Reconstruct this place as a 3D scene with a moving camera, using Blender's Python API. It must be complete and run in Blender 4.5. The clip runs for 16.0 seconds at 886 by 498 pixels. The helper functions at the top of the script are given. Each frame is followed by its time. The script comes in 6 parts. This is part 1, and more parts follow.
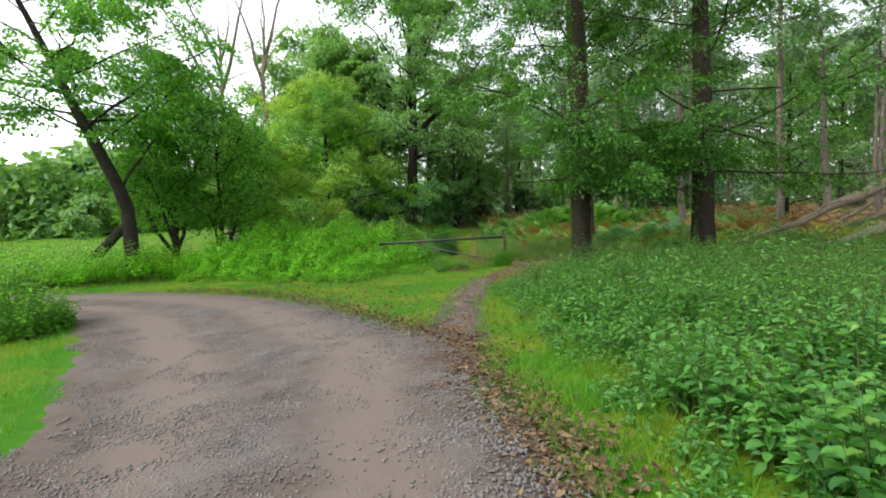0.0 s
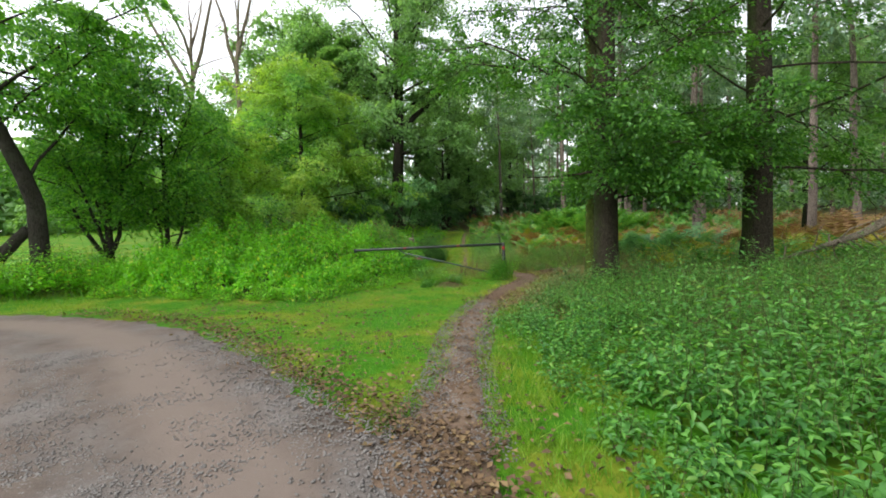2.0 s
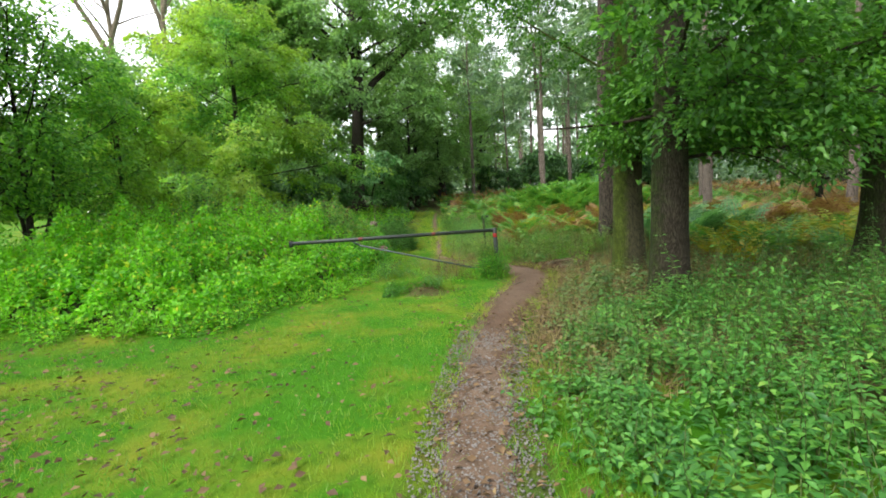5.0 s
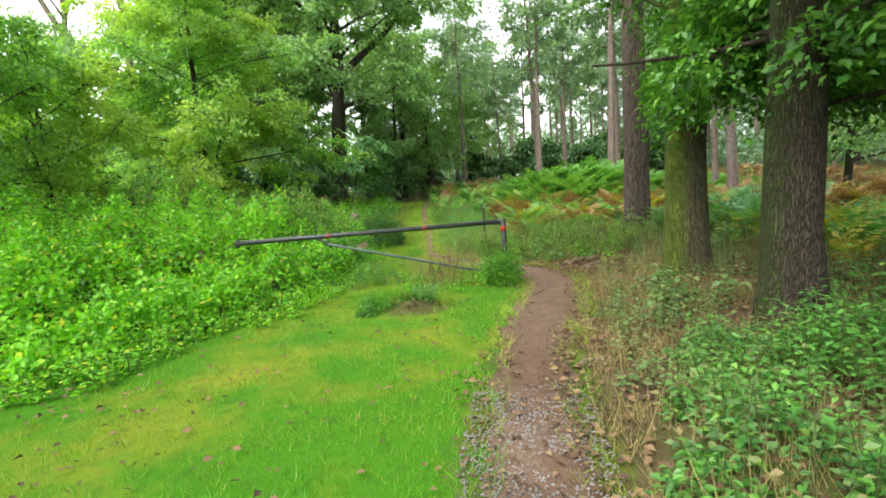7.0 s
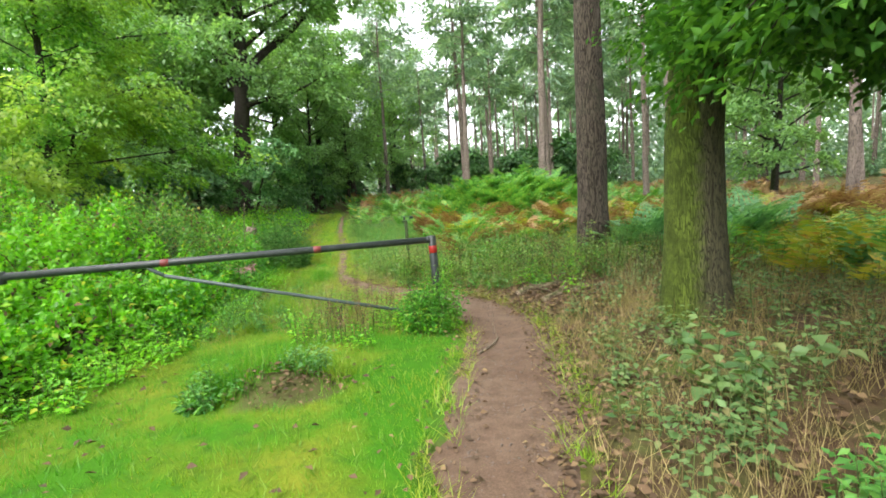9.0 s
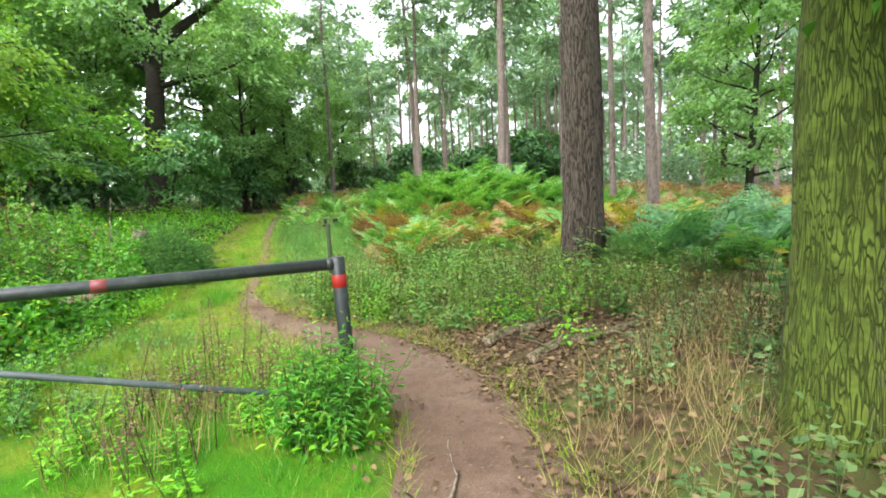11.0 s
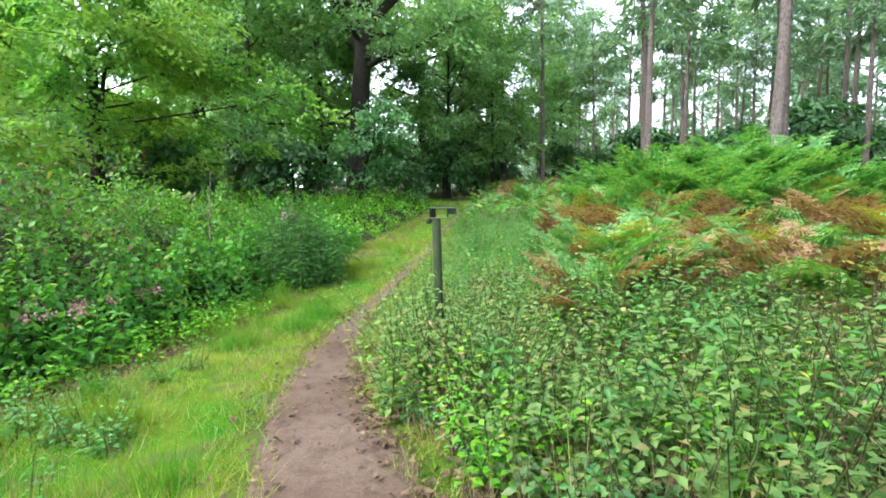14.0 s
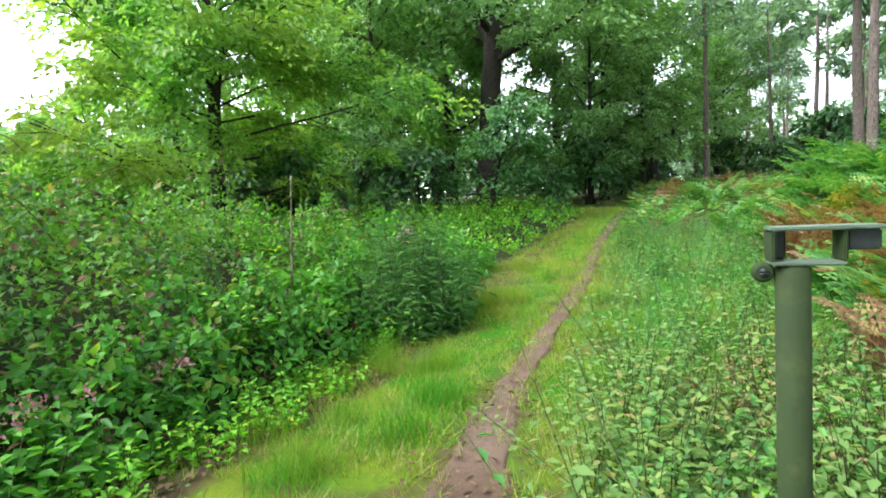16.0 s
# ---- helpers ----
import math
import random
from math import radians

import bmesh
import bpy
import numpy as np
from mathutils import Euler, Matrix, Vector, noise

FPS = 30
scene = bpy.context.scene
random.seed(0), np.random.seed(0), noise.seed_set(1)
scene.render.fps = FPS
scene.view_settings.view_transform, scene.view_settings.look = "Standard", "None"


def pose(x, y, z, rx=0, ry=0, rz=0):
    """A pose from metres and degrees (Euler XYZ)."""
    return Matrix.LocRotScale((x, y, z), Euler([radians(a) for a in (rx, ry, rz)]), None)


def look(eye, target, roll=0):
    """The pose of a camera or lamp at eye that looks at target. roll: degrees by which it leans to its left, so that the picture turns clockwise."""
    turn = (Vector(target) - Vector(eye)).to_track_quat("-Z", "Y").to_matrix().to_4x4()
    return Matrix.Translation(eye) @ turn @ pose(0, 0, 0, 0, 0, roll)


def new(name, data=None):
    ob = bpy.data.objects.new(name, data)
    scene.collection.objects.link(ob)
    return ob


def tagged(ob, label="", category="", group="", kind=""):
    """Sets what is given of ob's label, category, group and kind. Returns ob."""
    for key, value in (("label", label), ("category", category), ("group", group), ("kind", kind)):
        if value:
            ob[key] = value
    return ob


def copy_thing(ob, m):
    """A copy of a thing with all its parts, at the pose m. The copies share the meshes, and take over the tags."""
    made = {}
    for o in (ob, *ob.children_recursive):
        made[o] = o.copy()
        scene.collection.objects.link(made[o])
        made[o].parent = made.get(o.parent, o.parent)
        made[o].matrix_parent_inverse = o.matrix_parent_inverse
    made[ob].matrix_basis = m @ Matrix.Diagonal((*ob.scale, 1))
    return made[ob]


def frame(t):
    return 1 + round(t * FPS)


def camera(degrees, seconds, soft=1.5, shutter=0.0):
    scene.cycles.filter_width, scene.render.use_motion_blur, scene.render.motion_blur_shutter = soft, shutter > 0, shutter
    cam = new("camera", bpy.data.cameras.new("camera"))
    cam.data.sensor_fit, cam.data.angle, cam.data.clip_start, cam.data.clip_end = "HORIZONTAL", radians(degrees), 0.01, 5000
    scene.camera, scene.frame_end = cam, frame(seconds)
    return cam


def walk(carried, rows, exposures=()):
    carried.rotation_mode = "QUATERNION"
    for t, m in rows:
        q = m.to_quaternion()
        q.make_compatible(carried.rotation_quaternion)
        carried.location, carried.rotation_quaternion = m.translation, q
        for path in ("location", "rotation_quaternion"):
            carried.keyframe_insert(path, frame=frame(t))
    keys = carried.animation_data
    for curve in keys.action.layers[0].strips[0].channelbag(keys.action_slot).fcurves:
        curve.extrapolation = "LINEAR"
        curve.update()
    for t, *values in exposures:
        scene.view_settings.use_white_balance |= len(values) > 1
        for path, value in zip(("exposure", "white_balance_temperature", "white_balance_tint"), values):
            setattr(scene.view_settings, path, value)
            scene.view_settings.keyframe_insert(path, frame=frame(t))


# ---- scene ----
cam = camera(83.8, 16.0, soft=1.8)
METRES, EYE, TILT, LEAN, TURN = 22.4, 1.28, -2.0, -1.5, 0.0
ROWS = [
    (0.0, 0.0, 0.0, 0.0, -0.08, -1.03, 4.4),
    (0.5, -0.0033, 0.0319, 0.0026, 0.19, -1.14, 4.34),
    (1.0, -0.0015, 0.0681, 0.0048, -0.17, -1.1, 4.09),
    (1.5, -0.0033, 0.101, 0.0062, -0.87, -1.04, 3.87),
    (2.0, 0.0007, 0.1374, 0.0087, -1.58, -1.03, 3.65),
    (2.5, 0.0002, 0.1687, 0.011, -2.33, -1.26, 3.53),
    (3.0, 0.0002, 0.2022, 0.0123, -3.32, -1.5, 3.57),
    (3.5, -0.0012, 0.2334, 0.0132, -4.18, -1.79, 3.84),
    (4.0, -0.0017, 0.2648, 0.0144, -4.85, -2.41, 4.34),
    (4.5, 0.0011, 0.2951, 0.0154, -5.16, -3.13, 4.71),
    (7.0, 0.0111, 0.4406, 0.0139, -6.67, -4.82, 5.67),
    (7.5, 0.0166, 0.4686, 0.0132, -7.96, -4.62, 5.64),
    (8.0, 0.0221, 0.5003, 0.0124, -10.13, -4.35, 5.56),
    (8.5, 0.0278, 0.5277, 0.0127, -12.72, -4.2, 5.58),
    (9.0, 0.0369, 0.5587, 0.0123, -15.36, -4.16, 5.36),
    (9.5, 0.0448, 0.5865, 0.013, -17.4, -4.23, 5.27),
    (12.0, 0.1126, 0.7339, 0.0084, -21.14, -4.59, 4.64),
    (12.5, 0.1271, 0.7595, 0.0071, -17.22, -4.41, 4.03),
    (13.0, 0.1406, 0.7879, 0.0077, -10.84, -4.35, 3.29),
    (13.5, 0.1462, 0.8167, 0.0089, -3.73, -4.27, 2.61),
    (14.0, 0.1435, 0.85, 0.0099, 4.34, -3.97, 2.36),
    (14.5, 0.1381, 0.881, 0.0092, 11.21, -3.57, 2.44),
    (15.0, 0.1266, 0.9082, 0.0124, 16.39, -3.17, 2.71),
    (15.5, 0.1192, 0.9368, 0.0136, 18.88, -2.68, 3.03),
    (16.0, 0.1105, 0.966, 0.0145, 19.19, -2.14, 3.77),
]
walk(cam, [(t, pose(0, 0, EYE, TILT, LEAN, TURN) @ pose(METRES * x, METRES * y, METRES * z, 90 + pitch, roll, yaw)) for t, x, y, z, yaw, pitch, roll in ROWS],
     exposures=[(0.0, 1.12, 6400, 11), (3.5, 1.17, 6500, 10), (5.0, 1.5, 6500, 10), (7.0, 1.85, 6600, 12), (9.0, 2.0, 6500, 13), (12.0, 2.32, 6050, 17), (13.5, 2.2, 5700, 18), (14.5, 2.16, 5700, 18), (16.0, 2.08, 5900, 15)])

# ---- light ----
world = bpy.data.worlds.new("overcast_sky")
scene.world = world
world.use_nodes = True
wn = world.node_tree.nodes
wl = world.node_tree.links
sky = wn.new("ShaderNodeTexSky")
sky.sky_type = "NISHITA"
sky.sun_disc = False
sky.sun_elevation = radians(48)
sky.sun_rotation = radians(300)
sky.air_density, sky.dust_density, sky.ozone_density = 1.0, 1.0, 1.0
soften = wn.new("ShaderNodeHueSaturation")
soften.inputs["Saturation"].default_value = 0.2
wl.new(sky.outputs[0], soften.inputs["Color"])
wl.new(soften.outputs[0], wn["Background"].inputs["Color"])
wn["Background"].inputs["Strength"].default_value = 0.15
sun_data = bpy.data.lights.new("sun", "SUN")
sun_data.energy, sun_data.angle, sun_data.color = 1.5, radians(25), (1.0, 0.97, 0.92)
sun = new("sun", sun_data)
sun.matrix_world = look((-20, -8, 30), (0, 12, 0))


# ---- materials ----
def node_mat(name):
    m = bpy.data.materials.new(name)
    m.use_nodes = True
    nt = m.node_tree
    return m, nt, nt.nodes["Principled BSDF"], nt.nodes["Material Output"]


def ramp(nt, stops, fac):
    r = nt.nodes.new("ShaderNodeValToRGB")
    els = r.color_ramp.elements
    while len(els) < len(stops):
        els.new(0.5)
    for el, (p, c) in zip(els, stops):
        el.position, el.color = p, (*c, 1)
    nt.links.new(fac, r.inputs[0])
    return r.outputs[0]


def noise_tex(nt, scale, detail=4.0, rough=0.6, stretch=None):
    tc = nt.nodes.new("ShaderNodeTexCoord")
    out = tc.outputs["Object"]
    if stretch:
        mp = nt.nodes.new("ShaderNodeMapping")
        mp.inputs["Scale"].default_value = stretch
        nt.links.new(out, mp.inputs[0])
        out = mp.outputs[0]
    n = nt.nodes.new("ShaderNodeTexNoise")
    n.inputs["Scale"].default_value, n.inputs["Detail"].default_value, n.inputs["Roughness"].default_value = scale, detail, rough
    nt.links.new(out, n.inputs["Vector"])
    return n.outputs["Fac"]


def blend(nt, fac, a, b, mode="MIX"):
    x = nt.nodes.new("ShaderNodeMix")
    x.data_type, x.blend_type = "RGBA", mode
    for socket, v in ((x.inputs[0], fac), (x.inputs[6], a), (x.inputs[7], b)):
        if isinstance(v, (int, float)):
            socket.default_value = v
        elif isinstance(v, tuple):
            socket.default_value = (*v, 1)
        else:
            nt.links.new(v, socket)
    return x.outputs[2]


def bump(nt, height, bsdf, strength=0.4, distance=0.02):
    b = nt.nodes.new("ShaderNodeBump")
    b.inputs["Strength"].default_value, b.inputs["Distance"].default_value = strength, distance
    nt.links.new(height, b.inputs["Height"])
    nt.links.new(b.outputs[0], bsdf.inputs["Normal"])


def scaled(nt, v, lo, hi):
    n = nt.nodes.new("ShaderNodeMapRange")
    n.inputs["From Min"].default_value, n.inputs["From Max"].default_value = lo, hi
    nt.links.new(v, n.inputs["Value"])
    return n.outputs[0]


def leaf_mat(name, stops, through_light=0.42, rough=0.42, patch=0.6, patch_colour=None):
    """Leaves: a colour for each leaf, drifting in patches, part of the light passing through."""
    m, nt, bsdf, out = node_mat(name)
    geo = nt.nodes.new("ShaderNodeNewGeometry")
    col = ramp(nt, stops, geo.outputs["Random Per Island"])
    big = scaled(nt, noise_tex(nt, patch, 3.0), 0.42, 0.75)
    col = blend(nt, big, col, patch_colour or tuple(1.35 * c for c in stops[-1][1]))if patch_colour else col
    nt.links.new(col, bsdf.inputs["Base Color"])
    bsdf.inputs["Roughness"].default_value = rough
    bsdf.inputs["Specular IOR Level"].default_value = 0.5
    tr = nt.nodes.new("ShaderNodeBsdfTranslucent")
    nt.links.new(blend(nt, 1.0, col, (1.25, 1.25, 0.55), "MULTIPLY"), tr.inputs[0])
    mix = nt.nodes.new("ShaderNodeMixShader")
    mix.inputs[0].default_value = through_light
    nt.links.new(bsdf.outputs[0], mix.inputs[1])
    nt.links.new(tr.outputs[0], mix.inputs[2])
    nt.links.new(mix.outputs[0], out.inputs[0])
    return m


def bark_mat(name, dark, light, moss=None, moss_side=(-1, 0, 0), fine=1.0, moss_from=1.45, tall=0.13, crack=0.13):
    """Furrowed bark; moss creeps up one side where given."""
    m, nt, bsdf, out = node_mat(name)
    tc = nt.nodes.new("ShaderNodeTexCoord")
    mp = nt.nodes.new("ShaderNodeMapping")
    mp.inputs["Scale"].default_value = (1, 1, tall)
    nt.links.new(tc.outputs["Object"], mp.inputs[0])
    vo = nt.nodes.new("ShaderNodeTexVoronoi")
    vo.feature = "DISTANCE_TO_EDGE"
    vo.inputs["Scale"].default_value = 26 * fine
    warp = nt.nodes.new("ShaderNodeTexNoise")
    warp.inputs["Scale"].default_value = 14
    nt.links.new(mp.outputs[0], warp.inputs[0])
    add = nt.nodes.new("ShaderNodeVectorMath")
    add.operation = "MULTIPLY_ADD"
    add.inputs[1].default_value = (0.16, 0.16, 0.16)
    nt.links.new(warp.outputs["Color"], add.inputs[0])
    nt.links.new(mp.outputs[0], add.inputs[2])
    nt.links.new(add.outputs[0], vo.inputs["Vector"])
    ridge = scaled(nt, vo.outputs["Distance"], 0.01, crack)
    col = blend(nt, ridge, dark, light)
    grain = noise_tex(nt, 45, 5, 0.7, (1, 1, 0.3))
    col = blend(nt, 0.55, col, ramp(nt, [(0.3, (0.35, 0.35, 0.35)), (0.75, (1.3, 1.25, 1.2))], grain), "MULTIPLY")
    stain = scaled(nt, noise_tex(nt, 1.6, 4), 0.55, 0.95)
    col = blend(nt, stain, col, tuple(0.6 * a + 0.05 * g for a, g in zip(light, (0.6, 1.0, 0.4))))
    if moss:
        geo = nt.nodes.new("ShaderNodeNewGeometry")
        dot = nt.nodes.new("ShaderNodeVectorMath")
        dot.operation = "DOT_PRODUCT"
        dot.inputs[1].default_value = moss_side
        nt.links.new(geo.outputs["Normal"], dot.inputs[0])
        mixn = nt.nodes.new("ShaderNodeMath")
        mixn.operation = "MULTIPLY_ADD"
        nt.links.new(noise_tex(nt, 11, 8, 0.8), mixn.inputs[0])
        mixn.inputs[1].default_value = 1.6
        nt.links.new(dot.outputs["Value"], mixn.inputs[2])
        tuft = blend(nt, ridge, tuple(0.3 * c for c in moss), moss)
        tuft = blend(nt, scaled(nt, noise_tex(nt, 5, 6, 0.75), 0.42, 0.66), tuft, tuple(0.42 * c for c in moss))
        col = blend(nt, scaled(nt, mixn.outputs[0], moss_from, moss_from + 0.5), col, tuft)
    nt.links.new(col, bsdf.inputs["Base Color"])
    bsdf.inputs["Roughness"].default_value = 0.9
    bsdf.inputs["Specular IOR Level"].default_value = 0.2
    bump(nt, ridge, bsdf, 0.7, 0.025)
    return m


def earth_mat(name, a, b, c, scale=2.0, stones=None):
    """Trodden earth or gravel: broad stains, grit and small stones."""
    m, nt, bsdf, out = node_mat(name)
    col = blend(nt, scaled(nt, noise_tex(nt, scale * 0.35, 5), 0.35, 0.68), a, b)
    col = blend(nt, scaled(nt, noise_tex(nt, scale * 3, 6, 0.7), 0.45, 0.8), col, c)
    grit = noise_tex(nt, 90, 4, 0.8)
    col = blend(nt, 0.8, col, ramp(nt, [(0.3, (0.45, 0.44, 0.43)), (0.7, (1.35, 1.32, 1.3))], grit), "MULTIPLY")
    if stones:
        tc = nt.nodes.new("ShaderNodeTexCoord")
        vo = nt.nodes.new("ShaderNodeTexVoronoi")
        vo.inputs["Scale"].default_value = 38
        nt.links.new(tc.outputs["Object"], vo.inputs["Vector"])
        vo_grey = ramp(nt, [(0.0, (0.5, 0.49, 0.48)), (1.0, (1.3, 1.28, 1.25))], vo.outputs["Color"])
        col = blend(nt, scaled(nt, noise_tex(nt, 1.1, 4), 0.42, 0.7), col, blend(nt, 0.6, stones, vo_grey, "MULTIPLY"))
        at = nt.nodes.new("ShaderNodeAttribute")
        at.attribute_name = "wear"
        worn = nt.nodes.new("ShaderNodeMath")
        worn.operation = "MULTIPLY_ADD"
        worn.inputs[1].default_value = 0.9
        nt.links.new(noise_tex(nt, 0.8, 5), worn.inputs[0])
        nt.links.new(at.outputs["Fac"], worn.inputs[2])
        dusty = blend(nt, 0.5, tuple(1.04 * v for v in b), ramp(nt, [(0.3, (0.75, 0.74, 0.73)), (0.7, (1.2, 1.18, 1.16))], grit), "MULTIPLY")
        col = blend(nt, scaled(nt, worn.outputs[0], 0.75, 1.3), col, dusty)
    nt.links.new(col, bsdf.inputs["Base Color"])
    bsdf.inputs["Roughness"].default_value = 0.95
    bsdf.inputs["Specular IOR Level"].default_value = 0.2
    bump(nt, grit, bsdf, 0.6, 0.012)
    return m


def paint_mat(name, base, wear, rough=0.45, metal=0.0):
    m, nt, bsdf, out = node_mat(name)
    col = blend(nt, scaled(nt, noise_tex(nt, 14, 6, 0.7), 0.5, 0.75), base, wear)
    col = blend(nt, scaled(nt, noise_tex(nt, 3, 3), 0.4, 0.8), col, tuple(0.6 * v for v in base))
    nt.links.new(col, bsdf.inputs["Base Color"])
    bsdf.inputs["Roughness"].default_value, bsdf.inputs["Metallic"].default_value = rough, metal
    bump(nt, noise_tex(nt, 60, 3), bsdf, 0.15, 0.004)
    return m


NETTLE = leaf_mat("nettle_leaf", [(0.0, (0.036, 0.145, 0.034)), (0.5, (0.092, 0.29, 0.052)), (0.9, (0.18, 0.44, 0.078)), (1.0, (0.26, 0.44, 0.08))], 0.42, 0.42, 0.8, (0.125, 0.325, 0.068))
FRESH = leaf_mat("fresh_nettle_leaf", [(0.0, (0.05, 0.20, 0.03)), (0.5, (0.11, 0.38, 0.045)), (0.9, (0.20, 0.52, 0.065)), (1.0, (0.40, 0.52, 0.07))], 0.45, 0.5, 0.8, (0.14, 0.41, 0.06))
BRAMBLE = leaf_mat("bramble_leaf", [(0.0, (0.057, 0.232, 0.012)), (0.45, (0.141, 0.464, 0.021)), (0.9, (0.283, 0.696, 0.032)), (1.0, (0.679, 0.603, 0.053))], 0.42, 0.42, 0.9, (0.219, 0.557, 0.022))
BRAMBLE_DARK = leaf_mat("dark_bramble_leaf", [(0.0, (0.030, 0.100, 0.022)), (0.5, (0.072, 0.205, 0.036)), (0.88, (0.16, 0.36, 0.052)), (1.0, (0.42, 0.27, 0.08))], 0.42, 0.5, 1.2, (0.21, 0.50, 0.05))
WEED = leaf_mat("weed_leaf", [(0.0, (0.08, 0.20, 0.045)), (0.5, (0.175, 0.33, 0.07)), (0.85, (0.275, 0.42, 0.085)), (1.0, (0.44, 0.31, 0.12))], 0.42, 0.55, 1.1, (0.225, 0.38, 0.095))
DULL = leaf_mat("woodland_weed_leaf", [(0.0, (0.055, 0.14, 0.045)), (0.5, (0.115, 0.235, 0.068)), (0.85, (0.20, 0.31, 0.10)), (1.0, (0.30, 0.22, 0.10))], 0.4, 0.5, 1.1, (0.19, 0.30, 0.11))
OAK = leaf_mat("oak_leaf", [(0.0, (0.036, 0.125, 0.02)), (0.5, (0.078, 0.235, 0.034)), (1.0, (0.16, 0.38, 0.052))], 0.42)
HEDGE = leaf_mat("hawthorn_leaf", [(0.0, (0.058, 0.208, 0.03)), (0.5, (0.135, 0.362, 0.05)), (1.0, (0.264, 0.570, 0.07))], 0.55)
YELLOW = leaf_mat("hornbeam_leaf", [(0.0, (0.075, 0.24, 0.05)), (0.5, (0.165, 0.41, 0.075)), (1.0, (0.31, 0.55, 0.095))], 0.55, 0.45, 0.22, (0.48, 0.60, 0.095))
# Woodland and field-tree leaves lightened to paint the haze of distance into them.
HAZED_FAR = leaf_mat("hazed_far_leaf", [(0.0, (0.13, 0.25, 0.10)), (0.5, (0.215, 0.41, 0.15)), (1.0, (0.33, 0.56, 0.21))], 0.5)
HAZED_FIELD_LEAF = leaf_mat("hazed_field_leaf", [(0.0, (0.142, 0.293, 0.105)), (0.5, (0.203, 0.390, 0.126)), (1.0, (0.304, 0.507, 0.168))], 0.4)
# Needle green paled and blued: distance haze is put into the colour.
HAZED_NEEDLE = leaf_mat("hazed_pine_needle", [(0.0, (0.13, 0.24, 0.15)), (0.5, (0.21, 0.36, 0.24)), (1.0, (0.32, 0.48, 0.30))], 0.4)
# Bush leaves darkened: the shade under the tree crowns is put into their colour.
SHADED_BUSH = leaf_mat("shaded_bush_leaf", [(0.0, (0.036, 0.108, 0.038)), (0.5, (0.072, 0.189, 0.057)), (1.0, (0.135, 0.297, 0.085))], 0.25)
FERN_YELLOW = leaf_mat("yellowing_fern", [(0.0, (0.20, 0.30, 0.035)), (0.5, (0.36, 0.42, 0.045)), (0.85, (0.50, 0.44, 0.05)), (1.0, (0.50, 0.28, 0.06))], 0.4, 0.6)
RIDE_GRASS = leaf_mat("ride_grass", [(0.0, (0.121, 0.312, 0.013)), (0.5, (0.209, 0.396, 0.020)), (0.8, (0.330, 0.456, 0.033)), (1.0, (0.495, 0.456, 0.121))], 0.4, 0.5, 0.8, (0.374, 0.408, 0.055))
SHRUB = leaf_mat("elder_leaf", [(0.0, (0.059, 0.198, 0.057)), (0.5, (0.139, 0.337, 0.114)), (1.0, (0.238, 0.475, 0.171))], 0.35)
FERN = leaf_mat("green_fern", [(0.0, (0.065, 0.21, 0.05)), (0.5, (0.13, 0.36, 0.07)), (0.9, (0.22, 0.48, 0.10)), (1.0, (0.51, 0.45, 0.08))], 0.42)
FERN_BLUE = leaf_mat("blue_green_fern", [(0.0, (0.07, 0.21, 0.08)), (0.5, (0.14, 0.35, 0.14)), (1.0, (0.24, 0.49, 0.20))], 0.4)
FERN_DRY = leaf_mat("dry_fern", [(0.0, (0.19, 0.100, 0.048)), (0.4, (0.32, 0.185, 0.088)), (0.75, (0.43, 0.275, 0.135)), (1.0, (0.36, 0.32, 0.08))], 0.3, 0.8)
GRASS = leaf_mat("grass_blade", [(0.0, (0.050, 0.223, 0.010)), (0.5, (0.085, 0.318, 0.015)), (0.85, (0.150, 0.382, 0.020)), (1.0, (0.330, 0.350, 0.070))], 0.4, 0.5, 0.7, (0.320, 0.371, 0.030))
STRAW = leaf_mat("dry_grass", [(0.0, (0.18, 0.155, 0.05)), (0.5, (0.32, 0.255, 0.10)), (1.0, (0.44, 0.36, 0.16))], 0.25, 0.8)
LITTER = leaf_mat("fallen_leaf", [(0.0, (0.060, 0.038, 0.020)), (0.5, (0.125, 0.075, 0.037)), (0.85, (0.200, 0.128, 0.062)), (1.0, (0.270, 0.195, 0.085))], 0.1, 0.85)
OAK_BARK = bark_mat("oak_bark", (0.024, 0.019, 0.013), (0.095, 0.078, 0.054), (0.06, 0.095, 0.018), fine=1.9, tall=0.16, crack=0.24)
MOSSY_BARK = bark_mat("mossy_bark", (0.035, 0.03, 0.02), (0.12, 0.115, 0.06), (0.11, 0.155, 0.022), (-1.35, -0.2, 0), fine=1.7, moss_from=1.4)
PINE_BARK = bark_mat("pine_bark", (0.028, 0.021, 0.016), (0.145, 0.118, 0.092), None, fine=1.15, tall=0.13, crack=0.18)
# Pine bark lightened so that distant trunks carry haze in their colour.
HAZED_BARK = bark_mat("hazed_pine_bark", (0.09, 0.074, 0.064), (0.29, 0.24, 0.20), None)
DARK_BARK = bark_mat("dark_bark", (0.018, 0.015, 0.012), (0.06, 0.052, 0.042), (0.03, 0.05, 0.012))
DEAD_WOOD = bark_mat("dead_wood", (0.10, 0.08, 0.055), (0.34, 0.285, 0.21))
LOG_WOOD = bark_mat("damp_log_wood", (0.08, 0.06, 0.038), (0.30, 0.24, 0.16), (0.12, 0.14, 0.04), (0, -0.4, 0.9))
STEM = bark_mat("weed_stem", (0.07, 0.12, 0.03), (0.16, 0.22, 0.07))
DRY_STEM = bark_mat("dry_stem", (0.06, 0.045, 0.025), (0.17, 0.13, 0.07))
